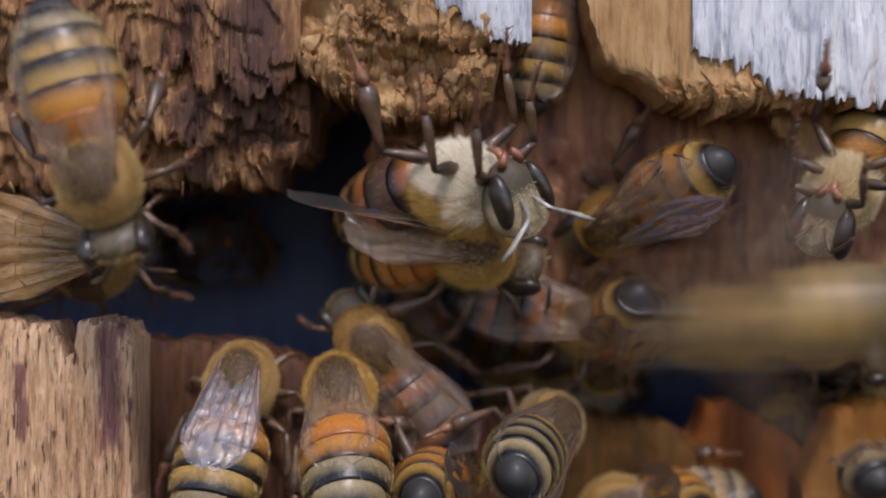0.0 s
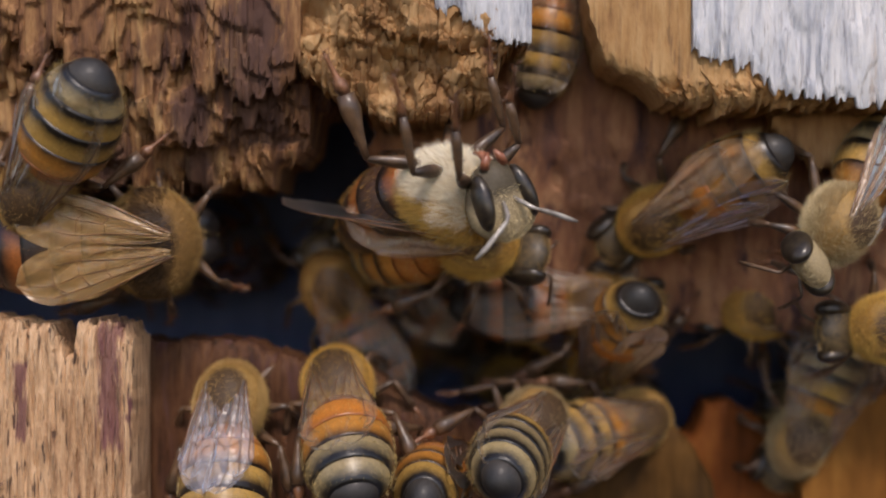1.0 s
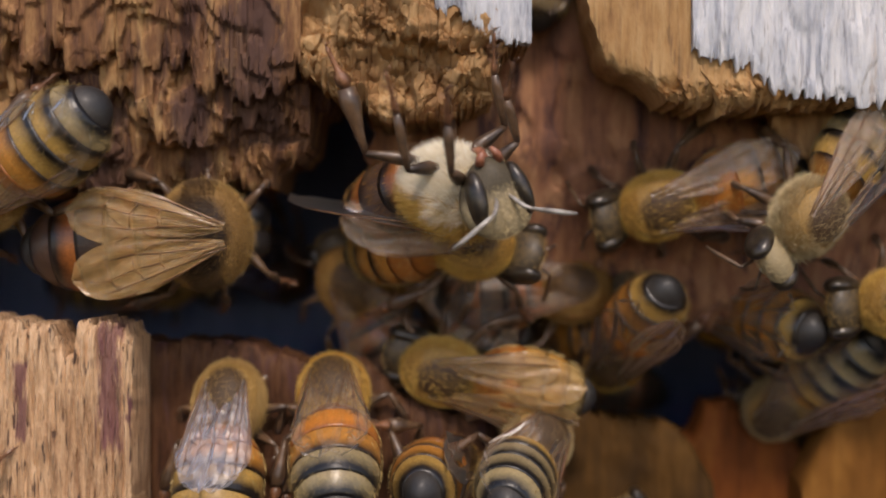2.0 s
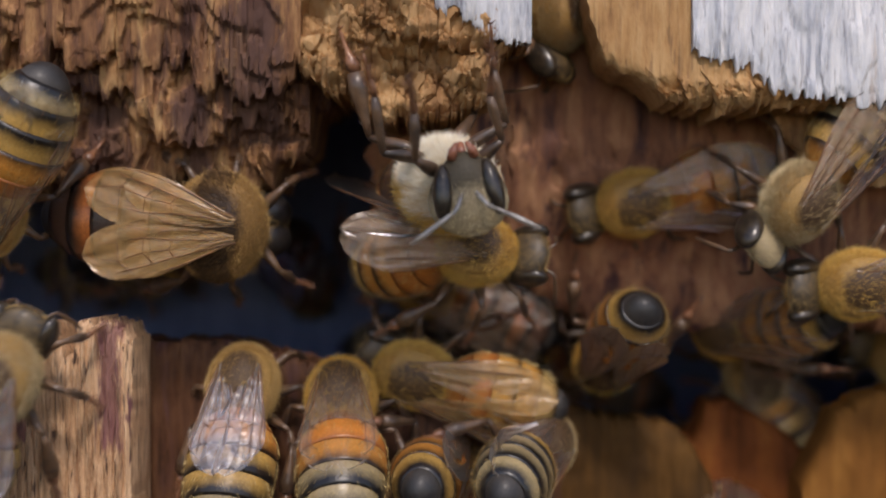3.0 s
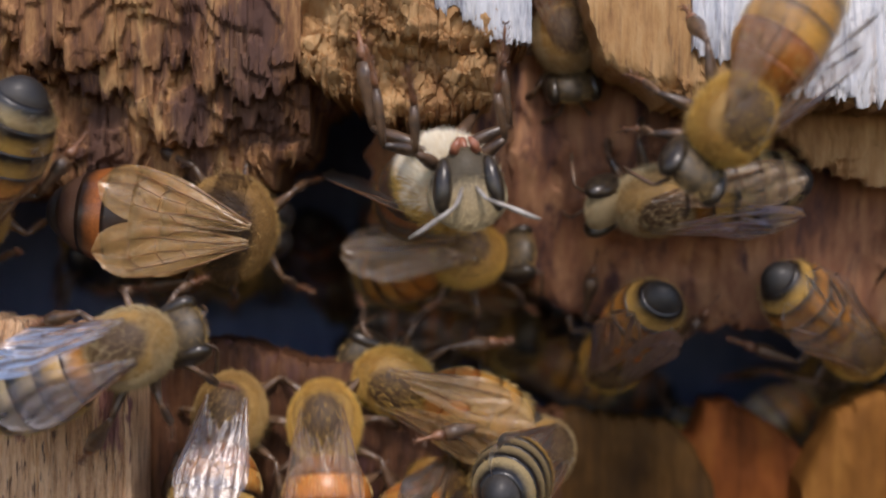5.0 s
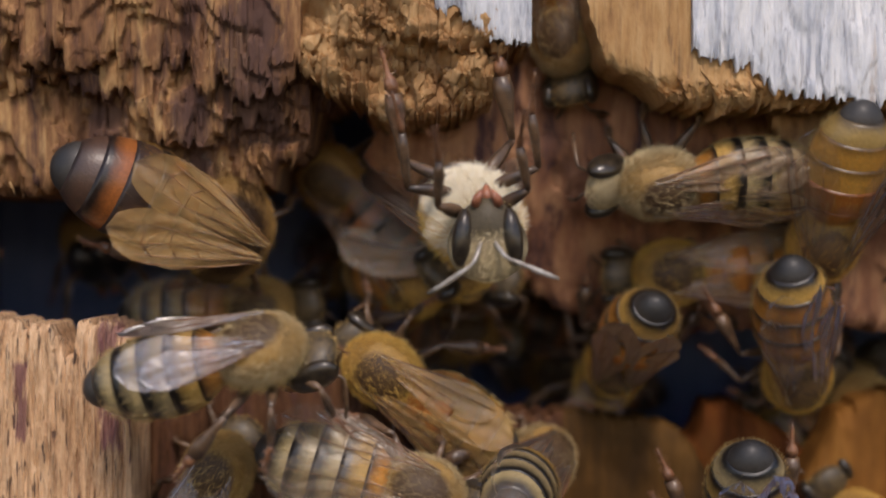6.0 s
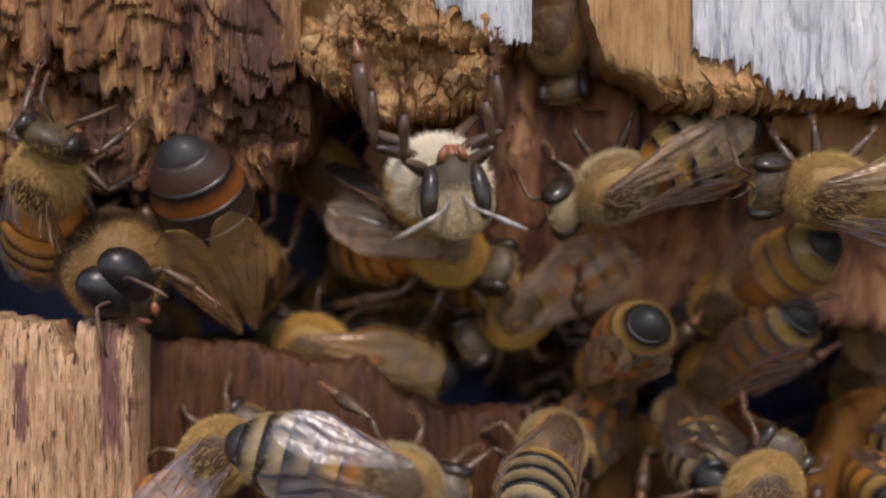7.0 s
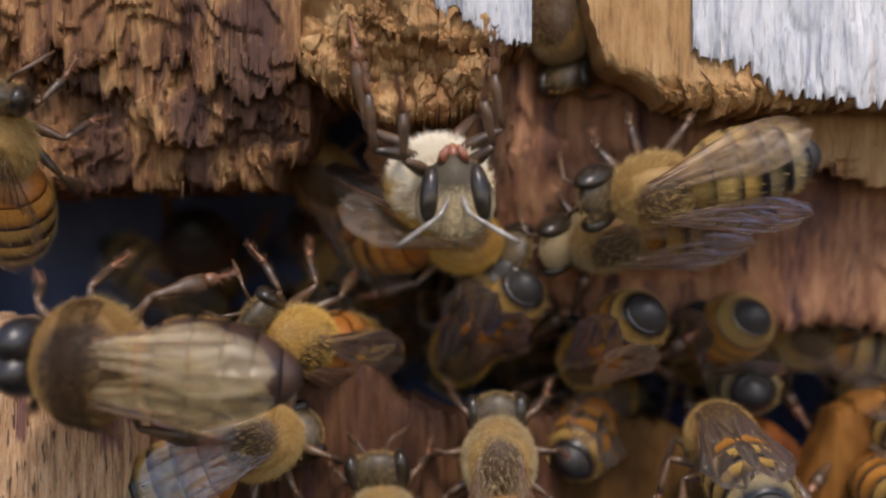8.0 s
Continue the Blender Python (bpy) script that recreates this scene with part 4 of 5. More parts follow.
filler_tan = honey_bee(coat="straw", stance="stand", spread=5, amber=True, label="tan honey bee crowding at the far end of the gap")
filler_grey = honey_bee(coat="striped", stance="stand", spread=5, nod=20, label="grey-banded honey bee crowding over the broken chips")
filler_deep = honey_bee(coat="rust", stance="stand", spread=4, label="dim rusty honey bee looking out of the gap")
filler_low = honey_bee(coat="banded", stance="stand", spread=5, label="golden-banded honey bee climbing over the propolis chips")
filler_mid = honey_bee(coat="banded", stance="stand", spread=4, label="golden-banded honey bee tucked under its neighbours")
bottomgrey = honey_bee(coat="striped", stance="stand", spread=9, label="grey-striped honey bee with pale wings low in the gap")

# ---- what moves ----
def between(head, tail, lean):
    """The pose of a bee from its head to its tail in millimetres; lean turns its back away from the open side, about its length."""
    h, t = Vector(head), Vector(tail)
    a = (h - t).normalized()
    c = Vector((0, -1, 0))
    c = c - a * c.dot(a)
    c = c.normalized() if c.length > 1e-4 else Vector((0, 0, 1))
    s = c.cross(a)
    up = math.cos(radians(lean)) * c + math.sin(radians(lean)) * s
    left = up.cross(a)
    m = Matrix((a, left, up)).transposed().to_4x4()
    m.translation = ((h + t) * 0.5 + a * 2.25) * MM
    return m


def quiver(ob, amount, seed, beats):
    """Small swings of a feeler or leg about its joint, from start to end."""
    rng = random.Random(seed)
    rest = ob.matrix_basis.copy()
    walk(ob, [(8.0 * i / beats, rest @ pose(0, 0, 0, rng.uniform(-1, 1) * amount, rng.uniform(-1, 1) * amount, rng.uniform(-1, 1) * amount)) for i in range(beats + 1)])


def motions():
    walk(hanger[0], [(0.00, between((5.15, -3.95, 1.31), (-6.24, 3.95, 6.14), -128)), (0.50, between((5.15, -3.92, 0.74), (-6.23, 3.92, 5.65), -128)), (1.00, between((4.26, -4.47, 1.16), (-6.45, 4.47, 5.70), -128)), (1.70, between((4.26, -4.51, 1.30), (-6.45, 4.51, 5.70), -128)), (2.80, between((2.08, -6.30, 1.26), (-3.12, 6.30, 6.68), -148)), (3.50, between((1.80, -6.41, 1.39), (-2.80, 6.41, 6.86), -148)), (4.50, between((1.66, -6.49, 1.53), (-2.63, 6.49, 6.87), -148)), (5.80, between((2.50, -6.17, 1.26), (-3.45, 6.17, 6.50), -140)), (6.00, between((2.64, -6.00, -1.21), (-0.46, 6.00, 6.65), -165)), (6.20, between((1.12, -6.42, 0.57), (-1.80, 6.42, 7.03), -160)), (6.50, between((0.03, -6.45, 0.85), (-2.47, 6.45, 7.36), -165)), (7.00, between((1.12, -6.40, 1.07), (-2.63, 6.40, 7.19), -155)), (8.00, between((1.12, -6.40, 1.07), (-2.63, 6.40, 7.19), -155))])
    walk(under[0], [(0.00, between((5.99, 3.00, -1.03), (-6.89, 3.00, 1.39), 20)), (0.50, between((5.97, 3.00, -1.34), (-6.87, 3.00, 1.23), 20)), (1.00, between((6.18, 3.00, -0.40), (-6.77, 3.00, 1.58), 20)), (1.70, between((6.02, 3.00, -0.25), (-6.93, 3.00, 1.73), 20)), (2.80, between((5.86, 2.00, -0.53), (-7.19, 2.00, 0.57), 20)), (3.50, between((7.13, 2.00, 0.25), (-5.97, 2.00, 0.41), 20)), (4.00, between((6.97, 2.00, 0.25), (-6.13, 2.00, 0.40), 20)), (4.50, between((7.42, 7.00, -0.90), (-5.68, 7.00, -1.25), 20)), (4.70, between((6.74, 7.00, -0.56), (-6.34, 7.00, -1.25), 20)), (5.80, between((5.17, 9.00, -0.26), (-7.86, 9.00, 1.15), 20)), (6.00, between((5.09, 9.00, -1.98), (-7.78, 9.00, 0.46), 20)), (6.50, between((4.30, 6.00, -2.13), (-8.37, 6.00, 1.17), 20)), (7.00, between((4.46, 6.00, -1.26), (-8.20, 6.00, 2.12), 20)), (7.50, between((5.13, 6.00, -0.55), (-7.71, 6.00, 2.08), 20)), (8.00, between((5.45, 6.00, -0.32), (-7.37, 6.00, 2.34), 20))])
    walk(slot[0], [(0.00, between((6.43, 4.00, 19.00), (6.93, 4.00, 31.04), 10)), (0.50, between((6.43, 4.00, 19.00), (6.93, 4.00, 31.04), 10)), (1.00, between((6.43, 4.00, 19.00), (6.93, 4.00, 31.04), 10)), (1.70, between((6.43, 4.00, 19.00), (6.93, 4.00, 31.04), 10)), (2.80, between((6.47, 4.00, 9.45), (6.94, 4.00, 21.49), 60)), (3.50, between((6.47, 4.00, 9.53), (6.95, 4.00, 21.57), 60)), (4.50, between((7.57, 4.00, 8.56), (5.69, 4.00, 20.46), 30)), (6.00, between((7.27, 4.00, 8.05), (5.66, 4.00, 20.00), -20)), (6.50, between((8.12, 4.00, 8.21), (4.97, 4.00, 19.84), -20)), (7.00, between((6.96, 4.00, 8.12), (5.49, 4.00, 20.09), -20)), (8.00, between((6.96, 4.00, 8.76), (5.65, 4.00, 20.74), -20))])
    walk(rightmid[0], [(0.00, between((7.40, 8.84, 0.03), (14.92, -0.84, 4.65), 15)), (0.50, between((8.90, 8.43, -0.31), (16.97, -0.43, 4.98), 15)), (1.00, between((9.17, 7.56, -0.30), (18.49, 0.44, 5.52), 15)), (1.50, between((8.37, 4.00, 0.73), (20.65, 4.00, 5.29), 15)), (1.70, between((8.37, 4.00, 0.94), (20.80, 4.00, 5.08), 15)), (2.80, between((7.23, 6.00, 1.87), (20.03, 6.00, 4.62), 15)), (3.00, between((6.99, 6.00, 1.73), (19.77, 6.00, 4.60), 15)), (3.50, between((1.47, 9.00, -0.06), (14.47, 9.00, 1.51), 15)), (4.00, between((1.25, 20.00, -0.41), (14.28, 20.00, 0.89), 15)), (4.50, between((-5.30, 18.00, -2.35), (7.70, 18.00, -0.67), 10)), (4.70, between((-5.88, 18.00, -2.71), (7.12, 18.00, -1.08), 10)), (6.00, between((-6.42, 18.00, -3.59), (6.49, 18.00, -1.36), 10)), (6.50, between((-9.38, 19.00, -4.80), (3.59, 19.00, -2.95), 10)), (7.00, between((-11.70, 21.00, -4.86), (0.96, 21.00, -1.48), 10)), (8.00, between((-12.72, 24.00, -4.97), (-0.06, 24.00, -1.59), 10))])
    walk(pale[0], [(0.00, between((19.02, -1.85, -0.26), (25.87, 3.85, 9.34), 150)), (0.30, between((19.03, -1.32, -1.45), (25.99, 3.32, 8.63), 105)), (0.60, between((18.91, -1.22, -1.90), (26.27, 3.22, 7.98), 60)), (1.00, between((18.82, -1.51, -1.75), (26.38, 3.51, 7.70), 30)), (1.50, between((18.09, -0.44, -1.78), (25.66, 2.44, 8.52), 25)), (1.70, between((17.48, 0.10, -1.79), (25.45, 1.90, 8.45), 25)), (2.80, between((16.79, -0.23, -0.88), (25.26, 2.23, 8.81), 30)), (3.00, between((16.71, 1.00, -0.85), (24.89, 1.00, 9.38), 30)), (3.20, between((14.32, 1.00, 1.48), (25.43, 1.00, 8.43), 30)), (3.50, between((12.32, 1.00, 3.38), (25.12, 1.00, 6.18), 30)), (4.00, between((7.25, 2.00, 4.87), (20.19, 2.00, 2.82), 35)), (4.50, between((7.66, 4.00, 1.49), (20.60, 4.00, 3.54), 35)), (5.80, between((7.60, 2.00, 3.12), (20.65, 2.00, 4.25), 35)), (6.00, between((7.60, 2.00, 3.12), (20.65, 2.00, 4.25), 35)), (6.50, between((6.12, 2.00, 2.56), (18.98, 2.00, 5.03), 35)), (7.00, between((5.53, 2.50, 1.60), (17.57, 2.50, 6.76), 35)), (7.50, between((4.92, 5.00, 0.23), (17.50, 5.00, 3.91), 30)), (8.00, between((5.26, 5.00, -0.21), (18.13, 5.00, 2.24), 30))])
    walk(visitor[0], [(0.00, between((28.40, -9.00, 12.84), (40.83, -9.00, 16.98), 20)), (3.10, between((28.40, -9.00, 12.84), (40.83, -9.00, 16.98), 20)), (3.30, between((19.72, -9.00, 9.72), (31.76, -9.00, 14.88), 20)), (3.50, between((16.62, -9.00, 8.84), (28.85, -9.00, 13.53), 20)), (3.80, between((15.12, -9.00, 7.73), (28.01, -9.00, 10.07), 20)), (4.00, between((14.02, -8.00, 6.39), (27.05, -8.00, 7.69), 24)), (4.20, between((11.50, -8.00, 4.55), (24.15, -8.00, 7.94), 28)), (4.50, between((8.59, -8.00, 2.90), (19.77, -8.00, 9.73), 30)), (4.70, between((9.45, -8.00, 2.90), (19.71, -8.00, 11.04), 28)), (5.25, between((14.32, -8.00, 1.89), (17.35, -8.00, 14.64), 10)), (5.80, between((23.31, 2.31, -2.47), (17.78, -2.31, 8.47), 0)), (6.00, between((21.07, 5.82, -3.25), (21.88, -1.82, 7.36), 0)), (6.20, between((19.28, 7.11, -3.31), (21.24, -1.11, 6.70), 0)), (6.50, between((17.69, 10.32, -4.16), (19.25, -0.32, 3.33), 0)), (7.00, between((14.74, 10.99, -5.10), (21.11, 1.01, 0.49), 0)), (7.50, between((14.35, 14.74, -5.54), (18.65, 3.26, -0.92), 0)), (8.00, between((15.54, 17.08, -8.00), (18.12, 4.92, -3.88), 0))])
    walk(tailout[0], [(0.00, between((9.68, 14.58, -9.24), (11.04, 3.42, -2.52), 0)), (1.00, between((9.12, 14.51, -9.23), (11.37, 3.49, -2.52), 0)), (1.50, between((9.41, 13.88, -9.16), (12.76, 4.12, -1.10), 0)), (1.70, between((9.43, 13.99, -9.17), (12.90, 4.01, -1.42), 0)), (2.80, between((9.42, 13.91, -8.79), (11.13, 2.09, -3.41), 0)), (3.50, between((9.40, 13.76, -8.78), (11.63, 2.24, -2.95), 0)), (4.50, between((9.19, 13.53, -8.93), (12.30, 2.47, -2.64), 0)), (5.80, between((10.12, 13.67, -9.13), (11.80, 2.33, -2.79), 0)), (6.50, between((9.79, 13.92, -9.16), (11.60, 2.08, -3.88), 0)), (7.50, between((9.24, 13.97, -8.98), (10.97, 2.03, -3.87), 0)), (8.00, between((7.93, 13.79, -8.41), (11.47, 2.21, -3.42), 0))])
    walk(leftup[0], [(0.00, between((-14.98, -8.00, -0.91), (-18.58, -8.00, 11.68), 0)), (0.20, between((-17.37, -6.00, -1.32), (-17.37, -6.00, 11.78), 0)), (0.50, between((-21.52, -0.35, 0.03), (-15.35, -7.65, 8.98), 0)), (1.00, between((-23.62, 1.32, -0.28), (-17.08, -5.32, 8.93), 0)), (1.50, between((-27.32, 0.55, 0.64), (-17.02, -3.55, 7.62), 0)), (1.70, between((-27.65, 0.60, 0.95), (-17.00, -3.60, 7.33), 0)), (2.80, between((-26.27, 0.21, -1.79), (-19.53, -4.21, 8.53), 20)), (3.50, between((-25.05, -1.34, -2.34), (-19.88, -2.66, 9.62), 20)), (4.00, between((-25.88, 0.01, -2.09), (-20.16, -4.01, 8.98), 20)), (4.70, between((-25.08, 0.27, -2.40), (-18.94, -4.27, 8.24), 20)), (5.20, between((-29.16, 1.27, -1.20), (-22.67, -5.27, 8.10), 20)), (5.80, between((-30.70, -2.00, -5.83), (-27.10, -2.00, 6.77), 0)), (6.50, between((-23.96, -1.85, 3.27), (-27.88, 5.85, -6.57), 0)), (6.80, between((-20.85, -3.25, 5.36), (-24.04, 5.25, -4.07), 0)), (7.00, between((-19.41, -5.01, 6.05), (-23.31, 5.01, -1.44), 0)), (7.20, between((-19.36, -6.02, 6.50), (-22.98, 4.02, -1.10), 0)), (7.50, between((-21.36, -5.80, 7.20), (-24.18, 3.80, -1.25), 0)), (8.00, between((-22.10, -5.66, 8.33), (-24.30, 3.66, -0.61), 0))])
    walk(wingfan[0], [(0.00, between((-14.19, 2.00, 0.01), (-28.86, 2.00, 0.37), -3.6)), (0.30, between((-13.56, 2.00, 0.03), (-28.23, 2.00, 0.03), -3.6)), (0.50, between((-12.78, 2.00, 0.03), (-27.45, 2.00, 0.03), -3.6)), (1.00, between((-10.64, 1.00, 0.54), (-25.30, 1.00, -0.01), -3.6)), (1.50, between((-8.66, 1.00, 0.89), (-23.28, 1.00, -0.36), -3.6)), (1.70, between((-8.28, 1.00, 1.04), (-22.89, 1.00, -0.37), -3.6)), (2.80, between((-7.02, 0.20, 0.94), (-21.58, 1.80, 1.74), -3.6)), (3.50, between((-6.90, 0.15, 0.94), (-21.45, 1.85, 1.74), -3.6)), (4.00, between((-6.66, 0.20, 1.00), (-21.21, 1.80, 1.89), -3.6)), (4.70, between((-6.43, 0.28, 0.88), (-21.00, 1.72, 1.73), -3.6)), (5.80, between((-7.71, 4.81, -0.81), (-20.20, -0.81, 4.44), -3.6)), (6.50, between((-7.81, 5.11, -0.94), (-19.99, -1.11, 4.36), -3)), (6.80, between((-10.73, 8.58, -3.38), (-16.06, -2.58, 4.52), -2)), (7.00, between((-10.93, 8.82, -5.28), (-14.06, -0.82, 5.33), 0)), (7.20, between((-12.40, 13.80, -4.90), (-14.01, 2.20, 3.93), 0)), (7.50, between((-16.02, 24.85, -4.34), (-14.11, 11.15, 0.57), 0)), (8.00, between((-18.62, 31.90, -3.55), (-17.05, 18.10, 1.20), 0))])
    walk(lowone[0], [(0.00, between((-10.53, 4.46, -3.77), (-12.34, -2.86, -14.48), 5)), (0.50, between((-10.57, 4.29, -3.84), (-10.55, -2.69, -14.93), 5)), (1.00, between((-11.74, 4.40, -4.77), (-11.69, -2.80, -15.71), 5)), (1.70, between((-11.75, 4.43, -4.84), (-11.85, -2.83, -15.74), 5)), (2.80, between((-10.98, 4.44, -4.03), (-12.19, -2.84, -14.85), 5)), (3.00, between((-10.79, 4.37, -3.81), (-11.43, -2.77, -14.78), 5)), (3.50, between((-11.34, 4.56, -4.31), (-13.38, -2.96, -14.84), 5)), (4.00, between((-10.71, 4.60, -4.26), (-13.43, -3.00, -14.57), 5)), (4.50, between((-10.72, 4.66, -4.15), (-14.20, -3.06, -14.14), 5)), (4.70, between((-11.14, 4.51, -4.26), (-12.81, -2.91, -14.92), 5)), (5.80, between((-10.47, 1.50, -8.18), (-15.51, 1.50, -20.28), 5)), (6.50, between((-10.70, 1.50, -8.44), (-16.83, 1.50, -20.02), 5)), (7.00, between((-9.53, 1.00, -7.89), (-17.80, 1.00, -18.05), 5)), (7.50, between((-6.31, 0.50, -8.84), (-17.75, 0.50, -15.23), 15)), (8.00, between((-5.90, 0.50, -8.51), (-17.71, 0.50, -14.18), 15))])
    walk(lowtwo[0], [(0.00, between((-6.26, 5.21, -4.86), (-4.57, -4.21, -13.80), 0)), (0.50, between((-6.19, 5.18, -5.18), (-4.01, -4.18, -14.09), 0)), (1.00, between((-6.52, 5.62, -4.82), (-4.46, -4.62, -12.73), 0)), (1.70, between((-6.54, 5.77, -5.16), (-5.26, -4.77, -12.83), 0)), (2.80, between((-5.90, 5.27, -5.12), (-5.16, -4.27, -14.07), 0)), (3.00, between((-5.84, 5.27, -5.12), (-5.16, -4.27, -14.07), 0)), (3.50, between((-7.19, 5.39, -4.41), (-6.13, -4.39, -13.06), 0)), (4.50, between((-7.16, 4.77, -4.18), (-6.03, -3.77, -14.04), 0)), (4.70, between((-7.12, 4.70, -4.21), (-6.03, -3.70, -14.20), 0)), (5.30, between((-5.93, 0.50, -9.61), (-5.62, 0.50, -22.70), 0)), (5.80, between((-5.01, 0.50, -16.93), (-5.01, 0.50, -30.03), 0)), (8.00, between((-5.01, 0.50, -18.46), (-5.01, 0.50, -31.56), 0))])
    walk(crosser[0], [(0.00, between((-25.82, -5.00, -11.36), (-30.63, -5.00, -23.55), 0)), (2.60, between((-24.03, -5.00, -5.66), (-29.62, -5.00, -17.50), 0)), (2.80, between((-22.74, -5.00, -3.53), (-27.55, -5.00, -15.71), 0)), (3.00, between((-20.51, -5.00, -2.31), (-24.75, -5.00, -14.70), 0)), (3.20, between((-18.21, -5.00, -0.56), (-22.85, -5.00, -12.81), 0)), (3.50, between((-16.68, -5.00, 0.23), (-21.72, -5.00, -11.86), 0)), (4.00, between((-17.85, -5.00, 1.84), (-20.42, -5.00, -11.01), 0)), (4.20, between((-16.32, -5.00, 0.55), (-21.67, -5.00, -11.41), 0)), (4.50, between((-12.67, -5.00, -2.21), (-24.33, -5.00, -8.18), 0)), (4.70, between((-12.31, -5.00, -2.03), (-24.27, -5.00, -7.38), 0)), (5.20, between((-10.25, -5.00, -4.10), (-22.70, -5.00, -8.15), 25)), (5.80, between((-5.87, -5.00, -3.88), (-18.73, -5.00, -6.37), 45)), (6.00, between((-4.75, -5.00, -4.16), (-17.62, -5.00, -6.59), 48)), (6.50, between((-1.21, -4.50, -6.01), (-14.18, -4.50, -7.90), 48)), (6.80, between((-1.10, -4.00, -9.07), (-14.20, -4.00, -9.07), 40)), (7.00, between((1.96, -4.00, -12.86), (-10.72, -4.00, -9.55), 10)), (7.20, between((1.88, -4.00, -15.87), (-10.07, -4.00, -10.52), 5)), (7.50, between((2.59, -4.00, -23.41), (-8.79, -4.00, -16.91), 0)), (8.00, between((2.59, -4.00, -26.26), (-8.79, -4.00, -19.76), 0))])
    walk(leanwing[0], [(0.00, between((-6.66, 4.00, -1.99), (1.26, 4.00, -12.42), 0)), (0.50, between((-4.45, 7.00, -0.61), (0.48, 7.00, -12.75), 0)), (1.00, between((-8.47, 9.00, 1.55), (-2.85, 9.00, -10.28), 0)), (1.50, between((-8.77, 7.00, 3.23), (-3.70, 7.00, -8.85), 0)), (1.70, between((-8.50, 7.00, 2.47), (-3.80, 7.00, -9.76), 0)), (2.80, between((-4.80, 12.00, -0.55), (7.02, 12.00, -6.20), 0)), (3.50, between((-10.32, 9.00, 1.09), (1.77, 9.00, -3.95), 0)), (4.00, between((-18.88, 28.00, 0.45), (-31.98, 28.00, 0.93), 0)), (4.70, between((-18.88, 28.00, 0.45), (-31.98, 28.00, 0.93), 0)), (6.00, between((-1.18, 26.00, -3.31), (11.45, 26.00, -6.79), 0)), (8.00, between((-7.24, 25.00, -2.36), (5.23, 25.00, -6.37), 0))])
    walk(facing[0], [(0.00, between((1.24, 27.00, -10.73), (14.29, 27.00, -11.92), 10)), (1.00, between((0.68, 25.00, -9.46), (13.66, 25.00, -11.23), 10)), (1.30, between((-0.52, 18.00, -8.09), (12.40, 18.00, -10.21), 10)), (1.50, between((-1.93, 12.00, -7.08), (10.97, 12.00, -9.36), 10)), (1.70, between((-3.88, 5.00, -6.21), (9.00, 5.00, -8.57), 15)), (2.80, between((-4.87, 4.00, -6.26), (7.99, 4.00, -8.79), 15)), (3.00, between((-5.84, 4.00, -6.10), (6.87, 4.00, -9.28), 15)), (3.50, between((-6.60, 4.00, -5.64), (6.08, 4.00, -8.93), 15)), (4.00, between((-5.38, 4.00, -7.00), (7.70, 4.00, -7.73), 15)), (4.50, between((-5.52, 4.00, -7.98), (7.57, 4.00, -8.52), 15)), (4.70, between((-5.98, 4.00, -6.78), (6.75, 4.00, -9.88), 15)), (5.80, between((-7.68, 3.00, -5.11), (3.78, 3.00, -11.47), 10)), (6.00, between((-6.98, 3.00, -4.38), (3.87, 3.00, -11.73), 10)), (6.50, between((-7.61, 3.00, -5.09), (3.55, 3.00, -11.96), 10)), (7.00, between((-12.11, 8.00, -4.95), (0.66, 8.00, -7.86), 15)), (7.50, between((-10.45, -1.69, -4.25), (-3.23, 8.69, -7.70), 15)), (8.00, between((-9.95, -2.05, -4.08), (-3.59, 9.05, -6.87), 15))])
    walk(striped_tail[0], [(0.00, between((7.83, 7.67, -8.77), (2.46, -3.67, -12.55), 0)), (0.50, between((7.32, 7.66, -8.43), (2.17, -3.66, -12.55), 0)), (1.00, between((6.97, 7.60, -8.43), (1.60, -3.60, -12.57), 0)), (1.50, between((6.47, 7.70, -8.44), (1.89, -3.70, -12.97), 0)), (1.70, between((6.63, 7.54, -8.76), (2.03, -3.54, -14.01), 0)), (3.00, between((7.49, 7.71, -10.14), (1.74, -3.71, -12.97), 0)), (3.50, between((7.16, 7.75, -9.80), (1.60, -3.75, -12.68), 0)), (4.50, between((7.49, 7.71, -10.14), (1.60, -3.71, -12.69), 0)), (5.80, between((7.33, 7.79, -11.16), (1.88, -3.79, -13.95), 0)), (6.50, between((7.64, 7.49, -9.43), (3.04, -3.49, -14.88), 0)), (7.00, between((7.63, 7.38, -9.08), (3.33, -3.38, -15.20), 0)), (7.50, between((6.41, 2.00, -6.80), (2.71, 2.00, -19.37), 0)), (8.00, between((2.94, 1.00, -7.11), (3.28, 1.00, -20.21), 0))])
    walk(redback[0], [(0.00, between((13.00, 8.00, -5.36), (0.17, 8.00, -2.74), 20)), (0.50, between((13.16, 8.00, -4.58), (0.18, 8.00, -2.84), 20)), (1.00, between((13.65, 8.00, -3.37), (0.55, 8.00, -3.37), 20)), (1.70, between((13.02, 8.00, -1.85), (-0.02, 8.00, -3.02), 20)), (3.00, between((10.12, 16.00, -4.74), (-2.87, 16.00, -3.11), 20)), (3.50, between((10.63, 16.00, -4.96), (-2.24, 16.00, -2.51), 20)), (4.50, between((7.96, 19.00, -5.09), (-5.14, 19.00, -4.62), 20)), (6.00, between((5.93, 19.00, -6.44), (-7.02, 19.00, -4.45), 20)), (8.00, between((-3.60, 17.00, 1.98), (-10.47, 17.00, -9.17), 20))])
